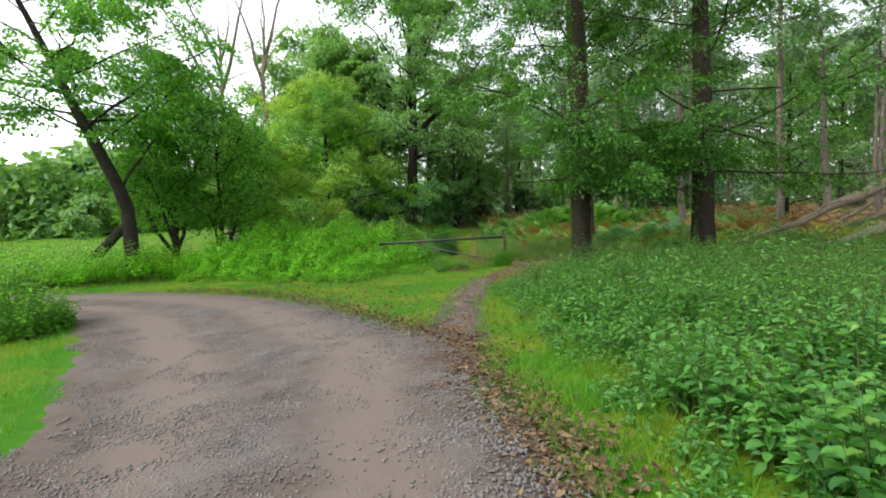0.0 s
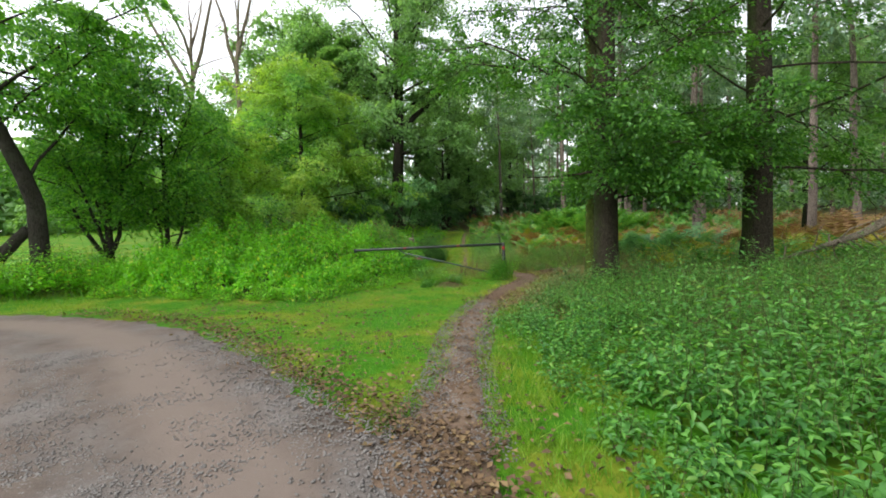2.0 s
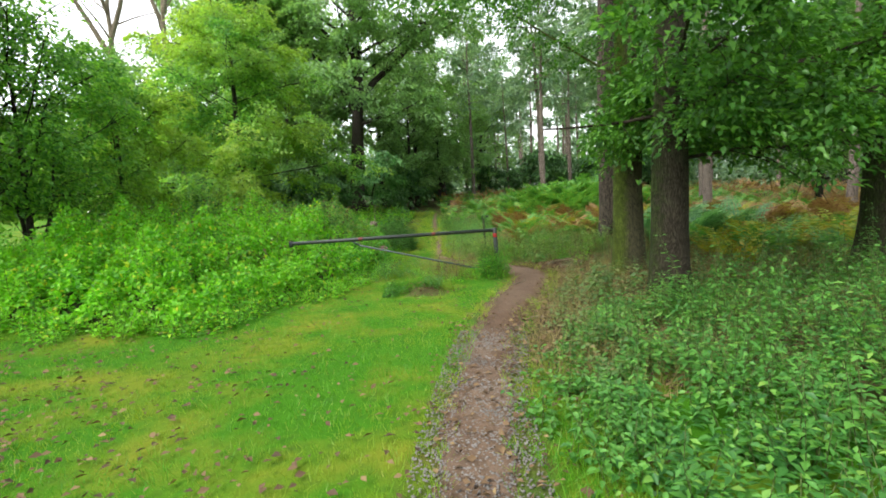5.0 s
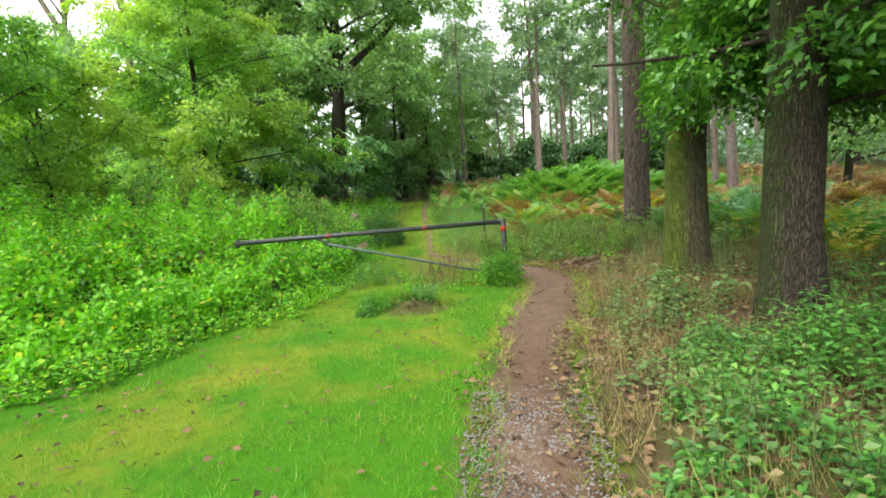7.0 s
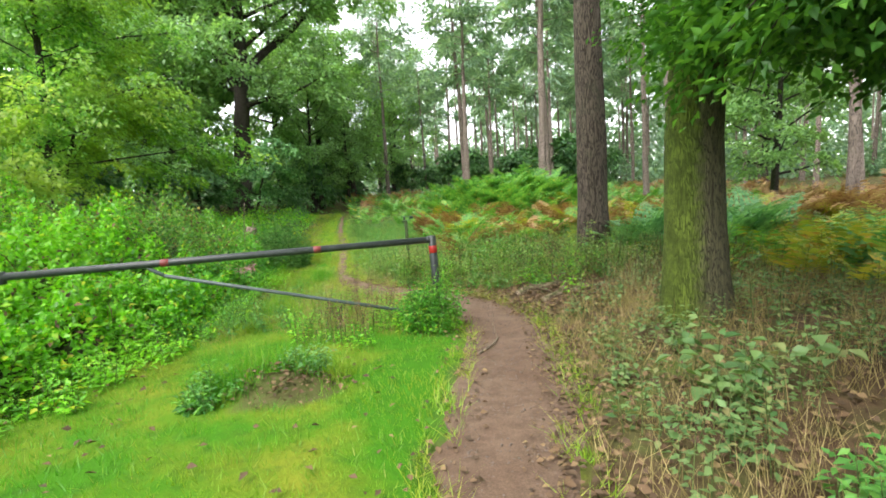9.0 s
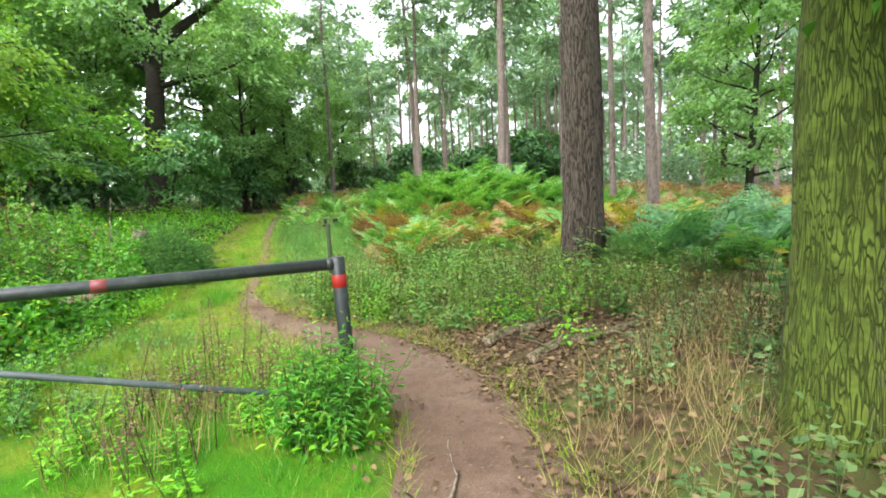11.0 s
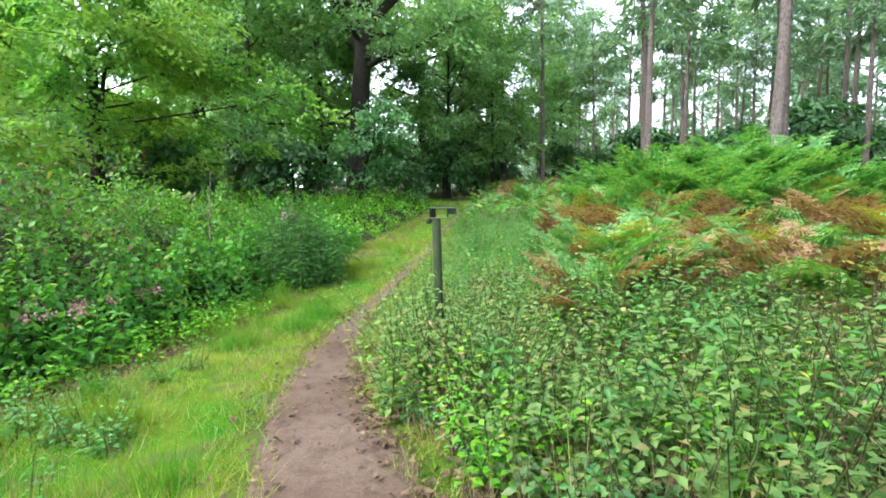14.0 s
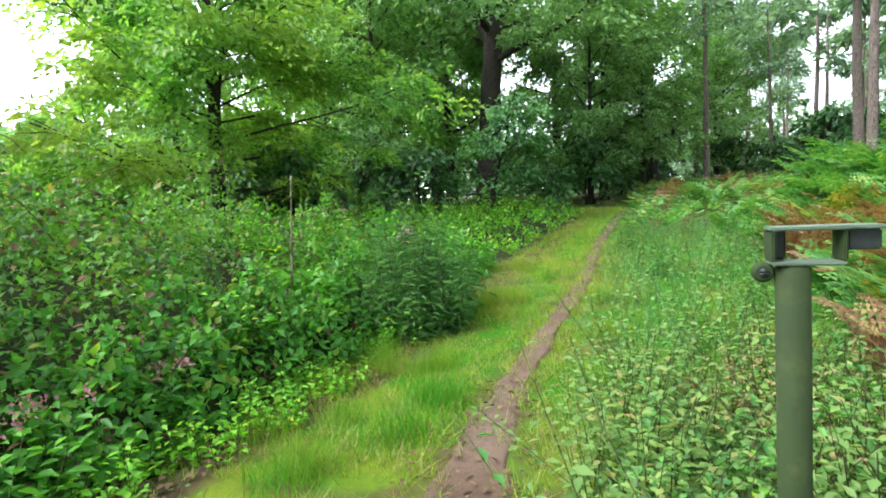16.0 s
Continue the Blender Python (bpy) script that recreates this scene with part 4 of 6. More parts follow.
def plants(name, label, spots, height, leaf, size, seed, nodes=6, stem=STEM, category="weeds", wide=0.6, bare=0.3, lean=0.12, full=True, droop=0.35, per=2, lift=None, lump=0.55):
    """Upright weeds: stems with pairs of leaves set crosswise up them."""
    rng = np.random.default_rng(seed)
    n = len(spots)
    height = height * np.clip(1 + lump * smooth_noise(spots[:, 0], spots[:, 1], 1.0, 92), 0.45, 1.6)
    base = np.stack([spots[:, 0], spots[:, 1], land(spots[:, 0], spots[:, 1]) - 0.02], 1)
    if lift is not None:
        base[:, 2] += lift(spots[:, 0], spots[:, 1])
    tip = base + np.stack([rng.normal(0, lean, n) * height, rng.normal(0, lean, n) * height, height], 1)
    leaf_pile, stem_pile = Pile(), Pile()
    stems_into(stem_pile, base, tip, 0.0045)
    turn = rng.uniform(0, 6.28, n)
    for k in range(nodes):
        f = bare + (1 - bare) * (k + rng.uniform(0.2, 0.8, n)) / nodes
        at = base + (tip - base) * f[:, None]
        s = size * (1.15 - 0.55 * k / nodes) * rng.uniform(0.7, 1.3, n)
        for w in range(per):
            a = turn + k * 1.6 + w * 2 * math.pi / per + rng.normal(0, 0.3, n)
            d = np.stack([np.cos(a), np.sin(a), rng.normal(0.15, 0.3, n) - droop * 0.5], 1)
            leaf_pile.leaves(at + d * 0.02, d, np.array([0, 0, 1.0]) + rng.normal(size=(n, 3)) * 0.25, s, wide, 0.12, full)
    root = thing(name, float(spots[:, 0].mean()), float(spots[:, 1].mean()), 0, label, category, kind="stuff")
    for nm, pl_, mt in (("leaves", leaf_pile, leaf), ("stems", stem_pile, stem)):
        ob = part(nm, pl_.mesh(nm, mt), root)
        ob.matrix_parent_inverse = Matrix.Translation((-root.location.x, -root.location.y, 0))
        ob["kind"] = "stuff"
    return root


def bare_patch(x, y):
    """Open leaf litter round the dead logs, with a plant here and there."""
    x, y = np.ravel(x), np.ravel(y)
    return (np.hypot((x - 4.15) / 1.1, (y - 18.95) / 0.85) + 0.25 * smooth_noise(x, y, 0.7, 44) < 1) & (smooth_noise(x, y, 0.3, 42) < 0.55)


def free(x, y):
    """Clear of the road and the path."""
    return (~on_road(x, y)) & (path_gap(x, y) > 0.12) & ~bare_patch(x, y)


NETTLE_EDGE_Y = [1.0, 2.0, 3.1, 4.3, 6.2, 8.7, 10.5, 12.0, 13.5, 15]
NETTLE_EDGE_X = [1.75, 1.7, 1.65, 1.7, 1.65, 1.5, 1.45, 1.75, 2.5, 3.5]


def nettle_in(x, y):
    return x - np.interp(y, NETTLE_EDGE_Y, NETTLE_EDGE_X) + 0.18 * smooth_noise(x, y, 1.1, 31)


r_n = np.random.default_rng(81)
sp = scatter(r_n, 6600, (1.3, 16, -4.0, 16.5), lambda x, y: (nettle_in(x, y) > 0) & (y < 13.6 + 0.8 * smooth_noise(x, y, 3, 34)) & (np.hypot((x - 5) / 9.0, (y - 7.5) / 8.5) + 0.12 * smooth_noise(x, y, 4, 35) < 1) & (smooth_noise(x, y, 1.2, 33) > -0.5) & (smooth_noise(x, y, 0.5, 32) > -0.42) & (np.random.default_rng(3).uniform(0, 1, len(x)) < np.interp(x, [3, 6, 13], [1.0, 0.55, 0.2])))
nh = (0.30 + 0.36 * step(0.0, 1.6, nettle_in(sp[:, 0], sp[:, 1])) + 0.36 * smooth_noise(sp[:, 0], sp[:, 1], 1.2, 33)) * r_n.uniform(0.5, 1.2, len(sp)) * np.interp(sp[:, 1], [9, 13], [1.0, 0.75]) * (1 + 0.4 * smooth_noise(sp[:, 0], sp[:, 1], 0.5, 32))
close = (sp[:, 1] < 8.0) & (sp[:, 0] < 4.5)
plants("nettle_bed", "dense bed of fresh green nettles beside the track", sp[close], nh[close], NETTLE, 0.09, 82, nodes=7, category="nettles", bare=0.3, wide=0.48, lean=0.25, droop=0.6)
plants("nettle_bed", "dense bed of green nettles reaching back to the oaks", sp[~close], nh[~close], NETTLE, 0.08, 89, nodes=8, category="nettles", bare=0.3, wide=0.48, lean=0.25, droop=0.6, full=False)
sp = scatter(r_n, 420, (1.0, 3.2, 0.8, 12.5), lambda x, y: free(x, y) & (np.abs(nettle_in(x, y) + 0.12) < 0.28) & (smooth_noise(x, y, 0.9, 36) > -0.2))
plants("verge_weeds", "low green weeds where the verge meets nettles", sp, r_n.uniform(0.08, 0.28, len(sp)), NETTLE, 0.07, 90, nodes=5, wide=0.55, bare=0.1, lean=0.45)
sp = scatter(r_n, 230, (1.45, 3.4, 1.0, 4.2), lambda x, y: nettle_in(x, y) > -0.05)
plants("broad_leaved_weeds", "broad pale green leaves at the edge of nettles", sp, r_n.uniform(0.35, 0.62, len(sp)), NETTLE, 0.092, 83, nodes=6, category="weeds", wide=0.75, bare=0.45)

sp = scatter(r_n, 1500, (-9.5, 0.2, 14.8, 30), lambda x, y: (mound(x, y) > 0.25) & (smooth_noise(x, y, 1.4, 37) > np.interp(y, [21, 24], [0.0, 0.3])))
plants("bramble_shoots", "fresh nettle and bramble shoots rising out of the thicket", sp, r_n.uniform(0.15, 0.38, len(sp)), BRAMBLE, 0.09, 187, nodes=7, wide=0.5, bare=0.1, lean=0.35, full=False, lift=lambda x, y: mound(x, y) * 0.88)

sp = scatter(r_n, 1100, (-9.5, 0.5, 14.0, 27), lambda x, y: free(x, y) & (mound(x, y) < 0.4) & (edge_gap(x, y, BRAMBLE_EDGE) < 0.35 + 0.3 * smooth_noise(x, y, 1.0, 38)))
plants("edge_weeds", "low weeds spilling from the brambles into the grass", sp, r_n.uniform(0.1, 0.36, len(sp)), BRAMBLE, 0.075, 188, nodes=6, wide=0.5, bare=0.1, lean=0.4, full=False)

# weeds right of the path, past the oaks
sp = scatter(r_n, 1700, (1.3, 11, 11.0, 24), lambda x, y: free(x, y) & (x > np.interp(y, path_line[:, 1], path_line[:, 0])) & (smooth_noise(x, y, 1.3, 41) > -0.1) & (path_gap(x, y) > 0.35) & ((x < 6.2) | (y < 18)))
plants("woodland_weeds", "thin green weeds on brown litter under oaks", sp, r_n.uniform(0.12, 0.5, len(sp)), DULL, 0.065, 84, nodes=5, wide=0.6, bare=0.3, full=False)
def clumped(x, y, size, seed, cut):
    return free(x, y) & (path_gap(x, y) > 0.25 + 0.4 * step(22.5, 20, y)) & (smooth_noise(x, y, size, seed) > cut)


def bushy(spots, stems, spread_, rng):
    """Several stems from each rootstock."""
    return np.repeat(spots, stems, axis=0) + rng.normal(0, spread_, (len(spots) * stems, 2))


sp = bushy(scatter(r_n, 130, (2.4, 6.6, 19.4, 25.2), lambda x, y: clumped(x, y, 0.8, 46, 0.3)), 9, 0.13, r_n)
plants("tall_weeds", "knee-high bushy pale green weeds beside the path", sp, r_n.uniform(0.3, 0.78, len(sp)) * np.interp(path_gap(sp[:, 0], sp[:, 1]), [0.2, 0.8], [0.6, 1.0]), WEED, 0.072, 85, nodes=9, wide=0.55, bare=0.1, lean=0.45, per=3, full=False)
sp = bushy(scatter(r_n, 42, (2.6, 7.0, 19.0, 25.2), lambda x, y: clumped(x, y, 0.9, 47, 0.0)), 6, 0.1, r_n)
plants("leafy_weeds", "darker broad-leaved weeds in clumps among dry grass", sp, r_n.uniform(0.2, 0.55, len(sp)), NETTLE, 0.072, 185, nodes=8, wide=0.55, bare=0.1, lean=0.5)
sp = bushy(scatter(r_n, 85, (2.6, 7.2, 17.5, 25.2), lambda x, y: clumped(x, y, 0.9, 48, 0.15)), 6, 0.09, r_n)
plants("pale_weeds", "pale grey-green low weeds on leaf litter", sp, r_n.uniform(0.12, 0.35, len(sp)), SHRUB, 0.055, 186, nodes=8, per=3, wide=0.5, bare=0.1, lean=0.5, full=False)
sp = bushy(scatter(r_n, 190, (2.8, 8.5, 17.6, 26.5), lambda x, y: clumped(x, y, 1.0, 56, 0.0)), 6, 0.12, r_n)
plants("withered_weeds", "withered tan and brown weeds among green ones", sp, r_n.uniform(0.25, 0.7, len(sp)), STRAW, 0.05, 197, nodes=8, stem=DRY_STEM, wide=0.4, bare=0.2, lean=0.45, full=False, droop=0.9)
sp = bushy(scatter(r_n, 80, (2.8, 7.5, 19.5, 25.0), lambda x, y: clumped(x, y, 0.9, 57, 0.15)), 7, 0.1, r_n)
plants("lime_weeds", "bright yellow-green leafy weeds in loose clumps", sp, r_n.uniform(0.25, 0.6, len(sp)), BRAMBLE, 0.065, 198, nodes=8, wide=0.55, bare=0.1, lean=0.5, full=False)
sp = scatter(r_n, 1300, (2.1, 7.5, 23.5, 42.0), lambda x, y: free(x, y) & (path_gap(x, y) > 0.25) & (smooth_noise(x, y, 1.0, 49) > -0.2))
plants("low_green_weeds", "low soft green weeds along the path", sp, r_n.uniform(0.3, 0.7, len(sp)) * np.maximum(0.3, 0.85 + 0.75 * smooth_noise(sp[:, 0], sp[:, 1], 1.0, 45)), WEED, 0.075, 86, nodes=6, wide=0.45, bare=0.1, lean=0.3, full=False)
sp = bushy(scatter(r_n, 95, (2.6, 8.0, 21.8, 34.0), lambda x, y: clumped(x, y, 1.4, 50, 0.1)), 9, 0.12, r_n)
plants("bushy_weeds", "taller bushy green weeds in separate clumps", sp, r_n.uniform(0.4, 0.85, len(sp)), NETTLE, 0.075, 189, nodes=9, wide=0.5, bare=0.15, lean=0.4, full=False)
sp = bushy(scatter(r_n, 22, (3.2, 5.4, 21.2, 24.6), lambda x, y: clumped(x, y, 0.9, 43, 0.1) & (path_gap(x, y) > 0.3)), 8, 0.11, r_n)
plants("tall_nettles", "tall green nettles crowding round the latch post", sp, r_n.uniform(0.35, 0.72, len(sp)), NETTLE, 0.098, 201, nodes=8, category="nettles", wide=0.5, bare=0.2, lean=0.3)
post_spots = np.array([(2.75, 22.55), (3.0, 22.5), (3.2, 22.7), (2.7, 22.85), (3.1, 22.95), (2.6, 22.3), (3.3, 22.3), (2.95, 22.2)])
sp = bushy(post_spots, 9, 0.09, r_n)
plants("post_weeds", "leafy green weeds hiding the foot of the post", sp, r_n.uniform(0.6, 0.9, len(sp)), WEED, 0.075, 202, nodes=9, wide=0.5, bare=0.1, lean=0.25, full=False)
sp = bushy(scatter(r_n, 30, (0.5, 2.15, 17.9, 20.6), lambda x, y: free(x, y) & (path_gap(x, y) > 0.25)), 6, 0.09, r_n)
plants("rank_weeds", "rank green weeds standing round the barrier", sp, r_n.uniform(0.12, 0.38, len(sp)), BRAMBLE, 0.06, 203, nodes=7, wide=0.4, bare=0.15, lean=0.3, full=False)
sp = bushy(scatter(r_n, 8, (0.9, 2.2, 18.2, 20.4), lambda x, y: free(x, y) & (path_gap(x, y) > 0.2)), 4, 0.08, r_n)
plants("sorrel_stalks", "tall brown seeding sorrel stalks by the barrier", sp, r_n.uniform(0.45, 0.85, len(sp)), LITTER, 0.03, 204, nodes=14, stem=DRY_STEM, category="stalks", wide=0.7, bare=0.5, lean=0.15, per=3, full=False)
sp = bushy(scatter(r_n, 70, (-1.4, 1.3, 19.3, 23.4), lambda x, y: free(x, y) & (path_gap(x, y) > 0.8) & (mound(x, y) < 0.3)), 5, 0.06, r_n)
plants("grassy_weeds", "thin weeds and seedlings behind the barrier", sp, r_n.uniform(0.12, 0.35, len(sp)), NETTLE, 0.05, 87, nodes=7, lean=0.4, bare=0.1, full=False)


def clump(name, label, x, y, radius, height, count, leaf, size, seed, category="bush", nodes=7, wide=0.4, bare=0.1):
    r = np.random.default_rng(seed)
    a, d = r.uniform(0, 6.28, count), radius * np.sqrt(r.uniform(0, 1, count))
    s = np.stack([x + d * np.cos(a), y + d * np.sin(a)], 1)
    root = plants(name, label, s, height * r.uniform(0.6, 1.1, count) * (1.1 - 0.5 * d / radius), leaf, size, seed + 1, nodes=nodes, category=category, wide=wide, bare=bare, lean=0.25)
    return root


clump("grey_green_bush", "small leafy bush growing round the barrier post", 2.2, 18.4, 0.32, 0.82, 120, FRESH, 0.08, 91, wide=0.26, nodes=11)
clump("mound_weeds", "small leafy weeds on the turned earth mound", -0.02, 16.72, 0.22, 0.34, 30, NETTLE, 0.07, 105, "weeds")
clump("mound_weeds", "small leafy weeds on the turned earth mound", 0.72, 17.05, 0.2, 0.3, 24, SHRUB, 0.06, 107, "weeds")
clump("nettle_clump", "bright green nettle clump at the path's edge", 3.95, 20.35, 0.22, 0.38, 26, NETTLE, 0.09, 93, "nettles")
clump("nettle_clump", "bright green nettle clump beside the gravel edge", 2.15, 9.9, 0.2, 0.3, 20, NETTLE, 0.09, 95, "nettles")
clump("sedge_clump", "tall fine grass clump at the bramble foot", 0.0, 27.4, 0.7, 1.25, 420, SHRUB, 0.16, 97, "grass clump", 8, 0.09)
clump("seedling_oak", "young oak seedling with lobed leaves under trees", 3.5, 15.05, 0.42, 0.85, 13, DULL, 0.115, 99, "seedling", 4, 0.7, 0.45)
clump("seedling_oak", "young oak seedling with lobed leaves under trees", 4.5, 18.9, 0.16, 0.42, 8, BRAMBLE, 0.08, 101, "seedling", 4, 0.7)

clump("verge_bush", "low leafy bush on the inner verge of the track", -7.5, 8.3, 1.0, 1.3, 300, HEDGE, 0.1, 103, nodes=9, wide=0.55)
sp = scatter(r_n, 3400, (-24, -7.5, 14.2, 21), lambda x, y: (~on_road(x, y)) & (mound(x, y) < 0.1) & (np.hypot((x + 14.5) / 7.5, (y - 17.2) / 2.8) + 0.2 * smooth_noise(x, y, 3, 39) < 1))
plants("rough_weeds", "rank green weeds under the leaning tree", sp, r_n.uniform(0.5, 1.1, len(sp)) * (1 + 0.4 * smooth_noise(sp[:, 0], sp[:, 1], 1.5, 70)), BRAMBLE, 0.12, 88, nodes=7, full=False, lean=0.25)

# ---- bracken ----
def toothed(pile, at, along, up, length, wide, teeth=4):
    """Pinnae cut into pointed leaflets on both sides of the midrib."""
    n = len(at)
    along = along / (np.linalg.norm(along, axis=1)[:, None] + 1e-9)
    side = np.cross(along, up)
    side /= np.linalg.norm(side, axis=1)[:, None] + 1e-9
    ln = np.broadcast_to(np.asarray(length, dtype=float), (n,))[:, None]
    rows = []
    for k in range(teeth):
        f0, f1 = k / teeth, (k + 1) / teeth
        reach = wide * ln * (1 - 0.85 * f0)
        a, b = at + along * ln * f0, at + along * ln * f1
        for sg in (-1, 1):
            tip = at + along * ln * (f0 + 0.75 / teeth) + side * sg * reach + np.array([0, 0, -0.12]) * reach
            rows.append(np.stack([a, b, tip], 1))
    v = np.stack(rows, 1).reshape(-1, 3)
    pile.add(v, tris=np.arange(len(v)).reshape(-1, 3))


def bracken(name, label, spots, size, leaf, seed, per=6, nodes=16, fine=False):
    """Fern crowns: arching fronds held up on stalks, with paired pinnae along them."""
    rng = np.random.default_rng(seed)
    n = len(spots) * per
    x, y = np.repeat(spots[:, 0], per), np.repeat(spots[:, 1], per)
    ln = np.repeat(size, per) * rng.uniform(0.6, 1.1, n)
    a = rng.uniform(0, 6.28, n)
    rise = rng.uniform(0.75, 1.35, n)
    base = np.stack([x + rng.normal(0, 0.08, n), y + rng.normal(0, 0.08, n), land(x, y) - 0.03], 1)
    out = np.stack([np.cos(a), np.sin(a), np.zeros(n)], 1)
    side = np.stack([-np.sin(a), np.cos(a), np.zeros(n)], 1)
    twist = rng.normal(0, 0.3, n)[:, None]
    pile = Pile()
    last = older = base
    for k in range(nodes):
        f = (k + 1) / nodes
        ang = rise * (1.05 - 0.85 * f ** 2)
        step_len = (ln / nodes)[:, None]
        way = out * np.cos(ang)[:, None] + np.array([0, 0, 1.0]) * np.sin(ang)[:, None]
        nrm = np.array([0, 0, 1.0]) * np.cos(ang)[:, None] - out * np.sin(ang)[:, None] + side * twist
        cur = last + step_len * way
        if k % 2:
            stems_into(pile, older, cur, 0.004)
            older = cur
        if k >= 0.28 * nodes:
            g = (f - 0.28) / 0.72
            pl_len = ln * 0.30 * (1 - g) ** 0.75 * min(1.0, 0.7 + 2.0 * g) + 0.02
            for sgn in (-1, 1):
                d = side * sgn + way * 0.4 + np.array([0, 0, -0.15]) + rng.normal(size=(n, 3)) * 0.12
                if fine:
                    toothed(pile, cur, d, nrm, pl_len, 0.33)
                else:
                    pile.leaves(cur, d, nrm, pl_len, 3.6 / nodes, 0.04)
        last = cur
    me = pile.mesh(name, leaf)
    return tagged(new(name, me), label, "ferns", kind="stuff")


def fern_patch(x, y):
    return smooth_noise(x, y, 3.2, 51)


r_f = np.random.default_rng(111)
sp = scatter(r_f, 230, (4.6, 20, 23.5, 40), lambda x, y: (fern_patch(x, y) > 0.05) & (x + 0.35 * y > 13.6) & (x > 3.6 + 0.02 * y) & (np.hypot(x - 6.4, y - 21.2) > 0.8))
bracken("green_bracken", "spreading green bracken fronds under the pines", sp, r_f.uniform(0.9, 1.5, len(sp)), FERN, 112, 6, 21, True)
sp = scatter(r_f, 170, (5.8, 12.0, 28.0, 34.0), lambda x, y: np.hypot((x - 8.8) / 2.9, (y - 31.2) / 2.4) < 1)
bracken("bracken_heap", "heap of tall green bracken on a bank", sp, r_f.uniform(1.4, 2.1, len(sp)), FERN, 113, 7, 21, True)
sp = scatter(r_f, 420, (5.2, 30, 15.5, 41), lambda x, y: (fern_patch(x, y) < 0.15) & (x + 0.35 * y > 13.8) & (y + 0.25 * x > 21) & (np.hypot(x - 6.4, y - 21.2) > 0.8))
bracken("dry_bracken", "withered rust-brown bracken on the woodland floor", sp, r_f.uniform(0.8, 1.35, len(sp)), FERN_DRY, 114, 5)
sp = scatter(r_f, 95, (5.4, 12.5, 25.6, 30.5), lambda x, y: smooth_noise(x, y, 1.3, 52) > 0.0)
bracken("dry_bracken", "withered rust-brown bracken against the green heap", sp, r_f.uniform(1.0, 1.6, len(sp)), FERN_DRY, 115, 6, 21, True)
sp = scatter(r_f, 210, (4.2, 12.5, 23.5, 30.5), lambda x, y: (smooth_noise(x, y, 1.5, 53) > -0.1) & (np.hypot(x - 6.4, y - 21.2) > 1.4) & (x > 3.9 + 0.15 * (y - 23)))
bracken("rusty_bracken", "rust-brown and ochre bracken among green weeds", sp, r_f.uniform(0.85, 1.4, len(sp)), FERN_DRY, 119, 7, 21, True)
sp = scatter(r_f, 55, (4.8, 12.5, 23.0, 31.0), lambda x, y: (smooth_noise(x, y, 1.7, 54) > 0.15) & (np.hypot(x - 6.4, y - 21.2) > 1.2))
bracken("yellow_bracken", "yellowing bracken turning among green fronds", sp, r_f.uniform(1.1, 1.6, len(sp)), FERN_YELLOW, 120, 7, 21, True)
sp = scatter(r_f, 90, (4.4, 12.5, 23.5, 30.5), lambda x, y: (smooth_noise(x, y, 1.5, 53) < 0.25) & (np.hypot(x - 6.4, y - 21.2) > 1.4) & (x > 3.9 + 0.15 * (y - 23)))
bracken("green_bracken", "green bracken fronds between rust-brown ones", sp, r_f.uniform(1.1, 1.7, len(sp)), FERN, 196, 8, 21, True)
sp = np.array([(6.75, 20.55), (7.2, 20.5), (7.5, 20.9), (6.95, 20.25), (8.2, 20.2), (8.6, 21.2), (9.6, 20.6), (7.8, 19.6)])
bracken("bracken_clump", "blue-green fern clump at the pine's foot", sp, np.array([1.0, 1.2, 1.2, 1.0, 1.3, 1.3, 1.4, 1.2]) * 1.3, FERN_BLUE, 116, 11, 21, True)
sp = scatter(r_f, 110, (7.8, 15.0, 20.8, 27.5), lambda x, y: smooth_noise(x, y, 1.6, 58) > -0.2)
bracken("rusty_bracken", "rust-brown bracken behind the stout pine", sp, r_f.uniform(1.1, 1.7, len(sp)), FERN_DRY, 199, 7, 21, True)
sp = scatter(r_f, 40, (7.8, 14.0, 20.8, 27.0), lambda x, y: smooth_noise(x, y, 1.6, 59) > 0.0)
bracken("yellow_bracken", "yellow and green bracken behind the stout pine", sp, r_f.uniform(1.1, 1.7, len(sp)), FERN_YELLOW, 200, 7, 21, True)
sp = scatter(r_f, 70, (6.4, 15.0, 15.6, 21.2), lambda x, y: (smooth_noise(x, y, 1.8, 93) > 0.0) & (np.hypot(x - 7.45, y - 14.2) > 1.2))
bracken("yellow_bracken", "yellowing bracken on the floor under the oaks", sp, r_f.uniform(0.8, 1.3, len(sp)), FERN_YELLOW, 207, 6, 14)
sp = scatter(r_f, 60, (6.4, 15.0, 15.6, 21.2), lambda x, y: (smooth_noise(x, y, 1.8, 93) < 0.1) & (np.hypot(x - 7.45, y - 14.2) > 1.2))
bracken("green_bracken", "green bracken spreading under the oaks", sp, r_f.uniform(0.8, 1.3, len(sp)), FERN, 208, 6, 14)
sp = scatter(r_f, 170, (3.5, 34, 40, 62), lambda x, y: x > 3)
bracken("distant_bracken", "green and rusty bracken deep in the wood", sp, r_f.uniform(0.9, 1.4, len(sp)), FERN_DRY, 117, 5, 8)
sp = scatter(r_f, 190, (3.2, 24, 33, 54), lambda x, y: x > 2.2 + 0.03 * y)
bracken("distant_bracken", "green bracken spreading back into the wood", sp, r_f.uniform(0.9, 1.4, len(sp)), FERN, 118, 6, 8)


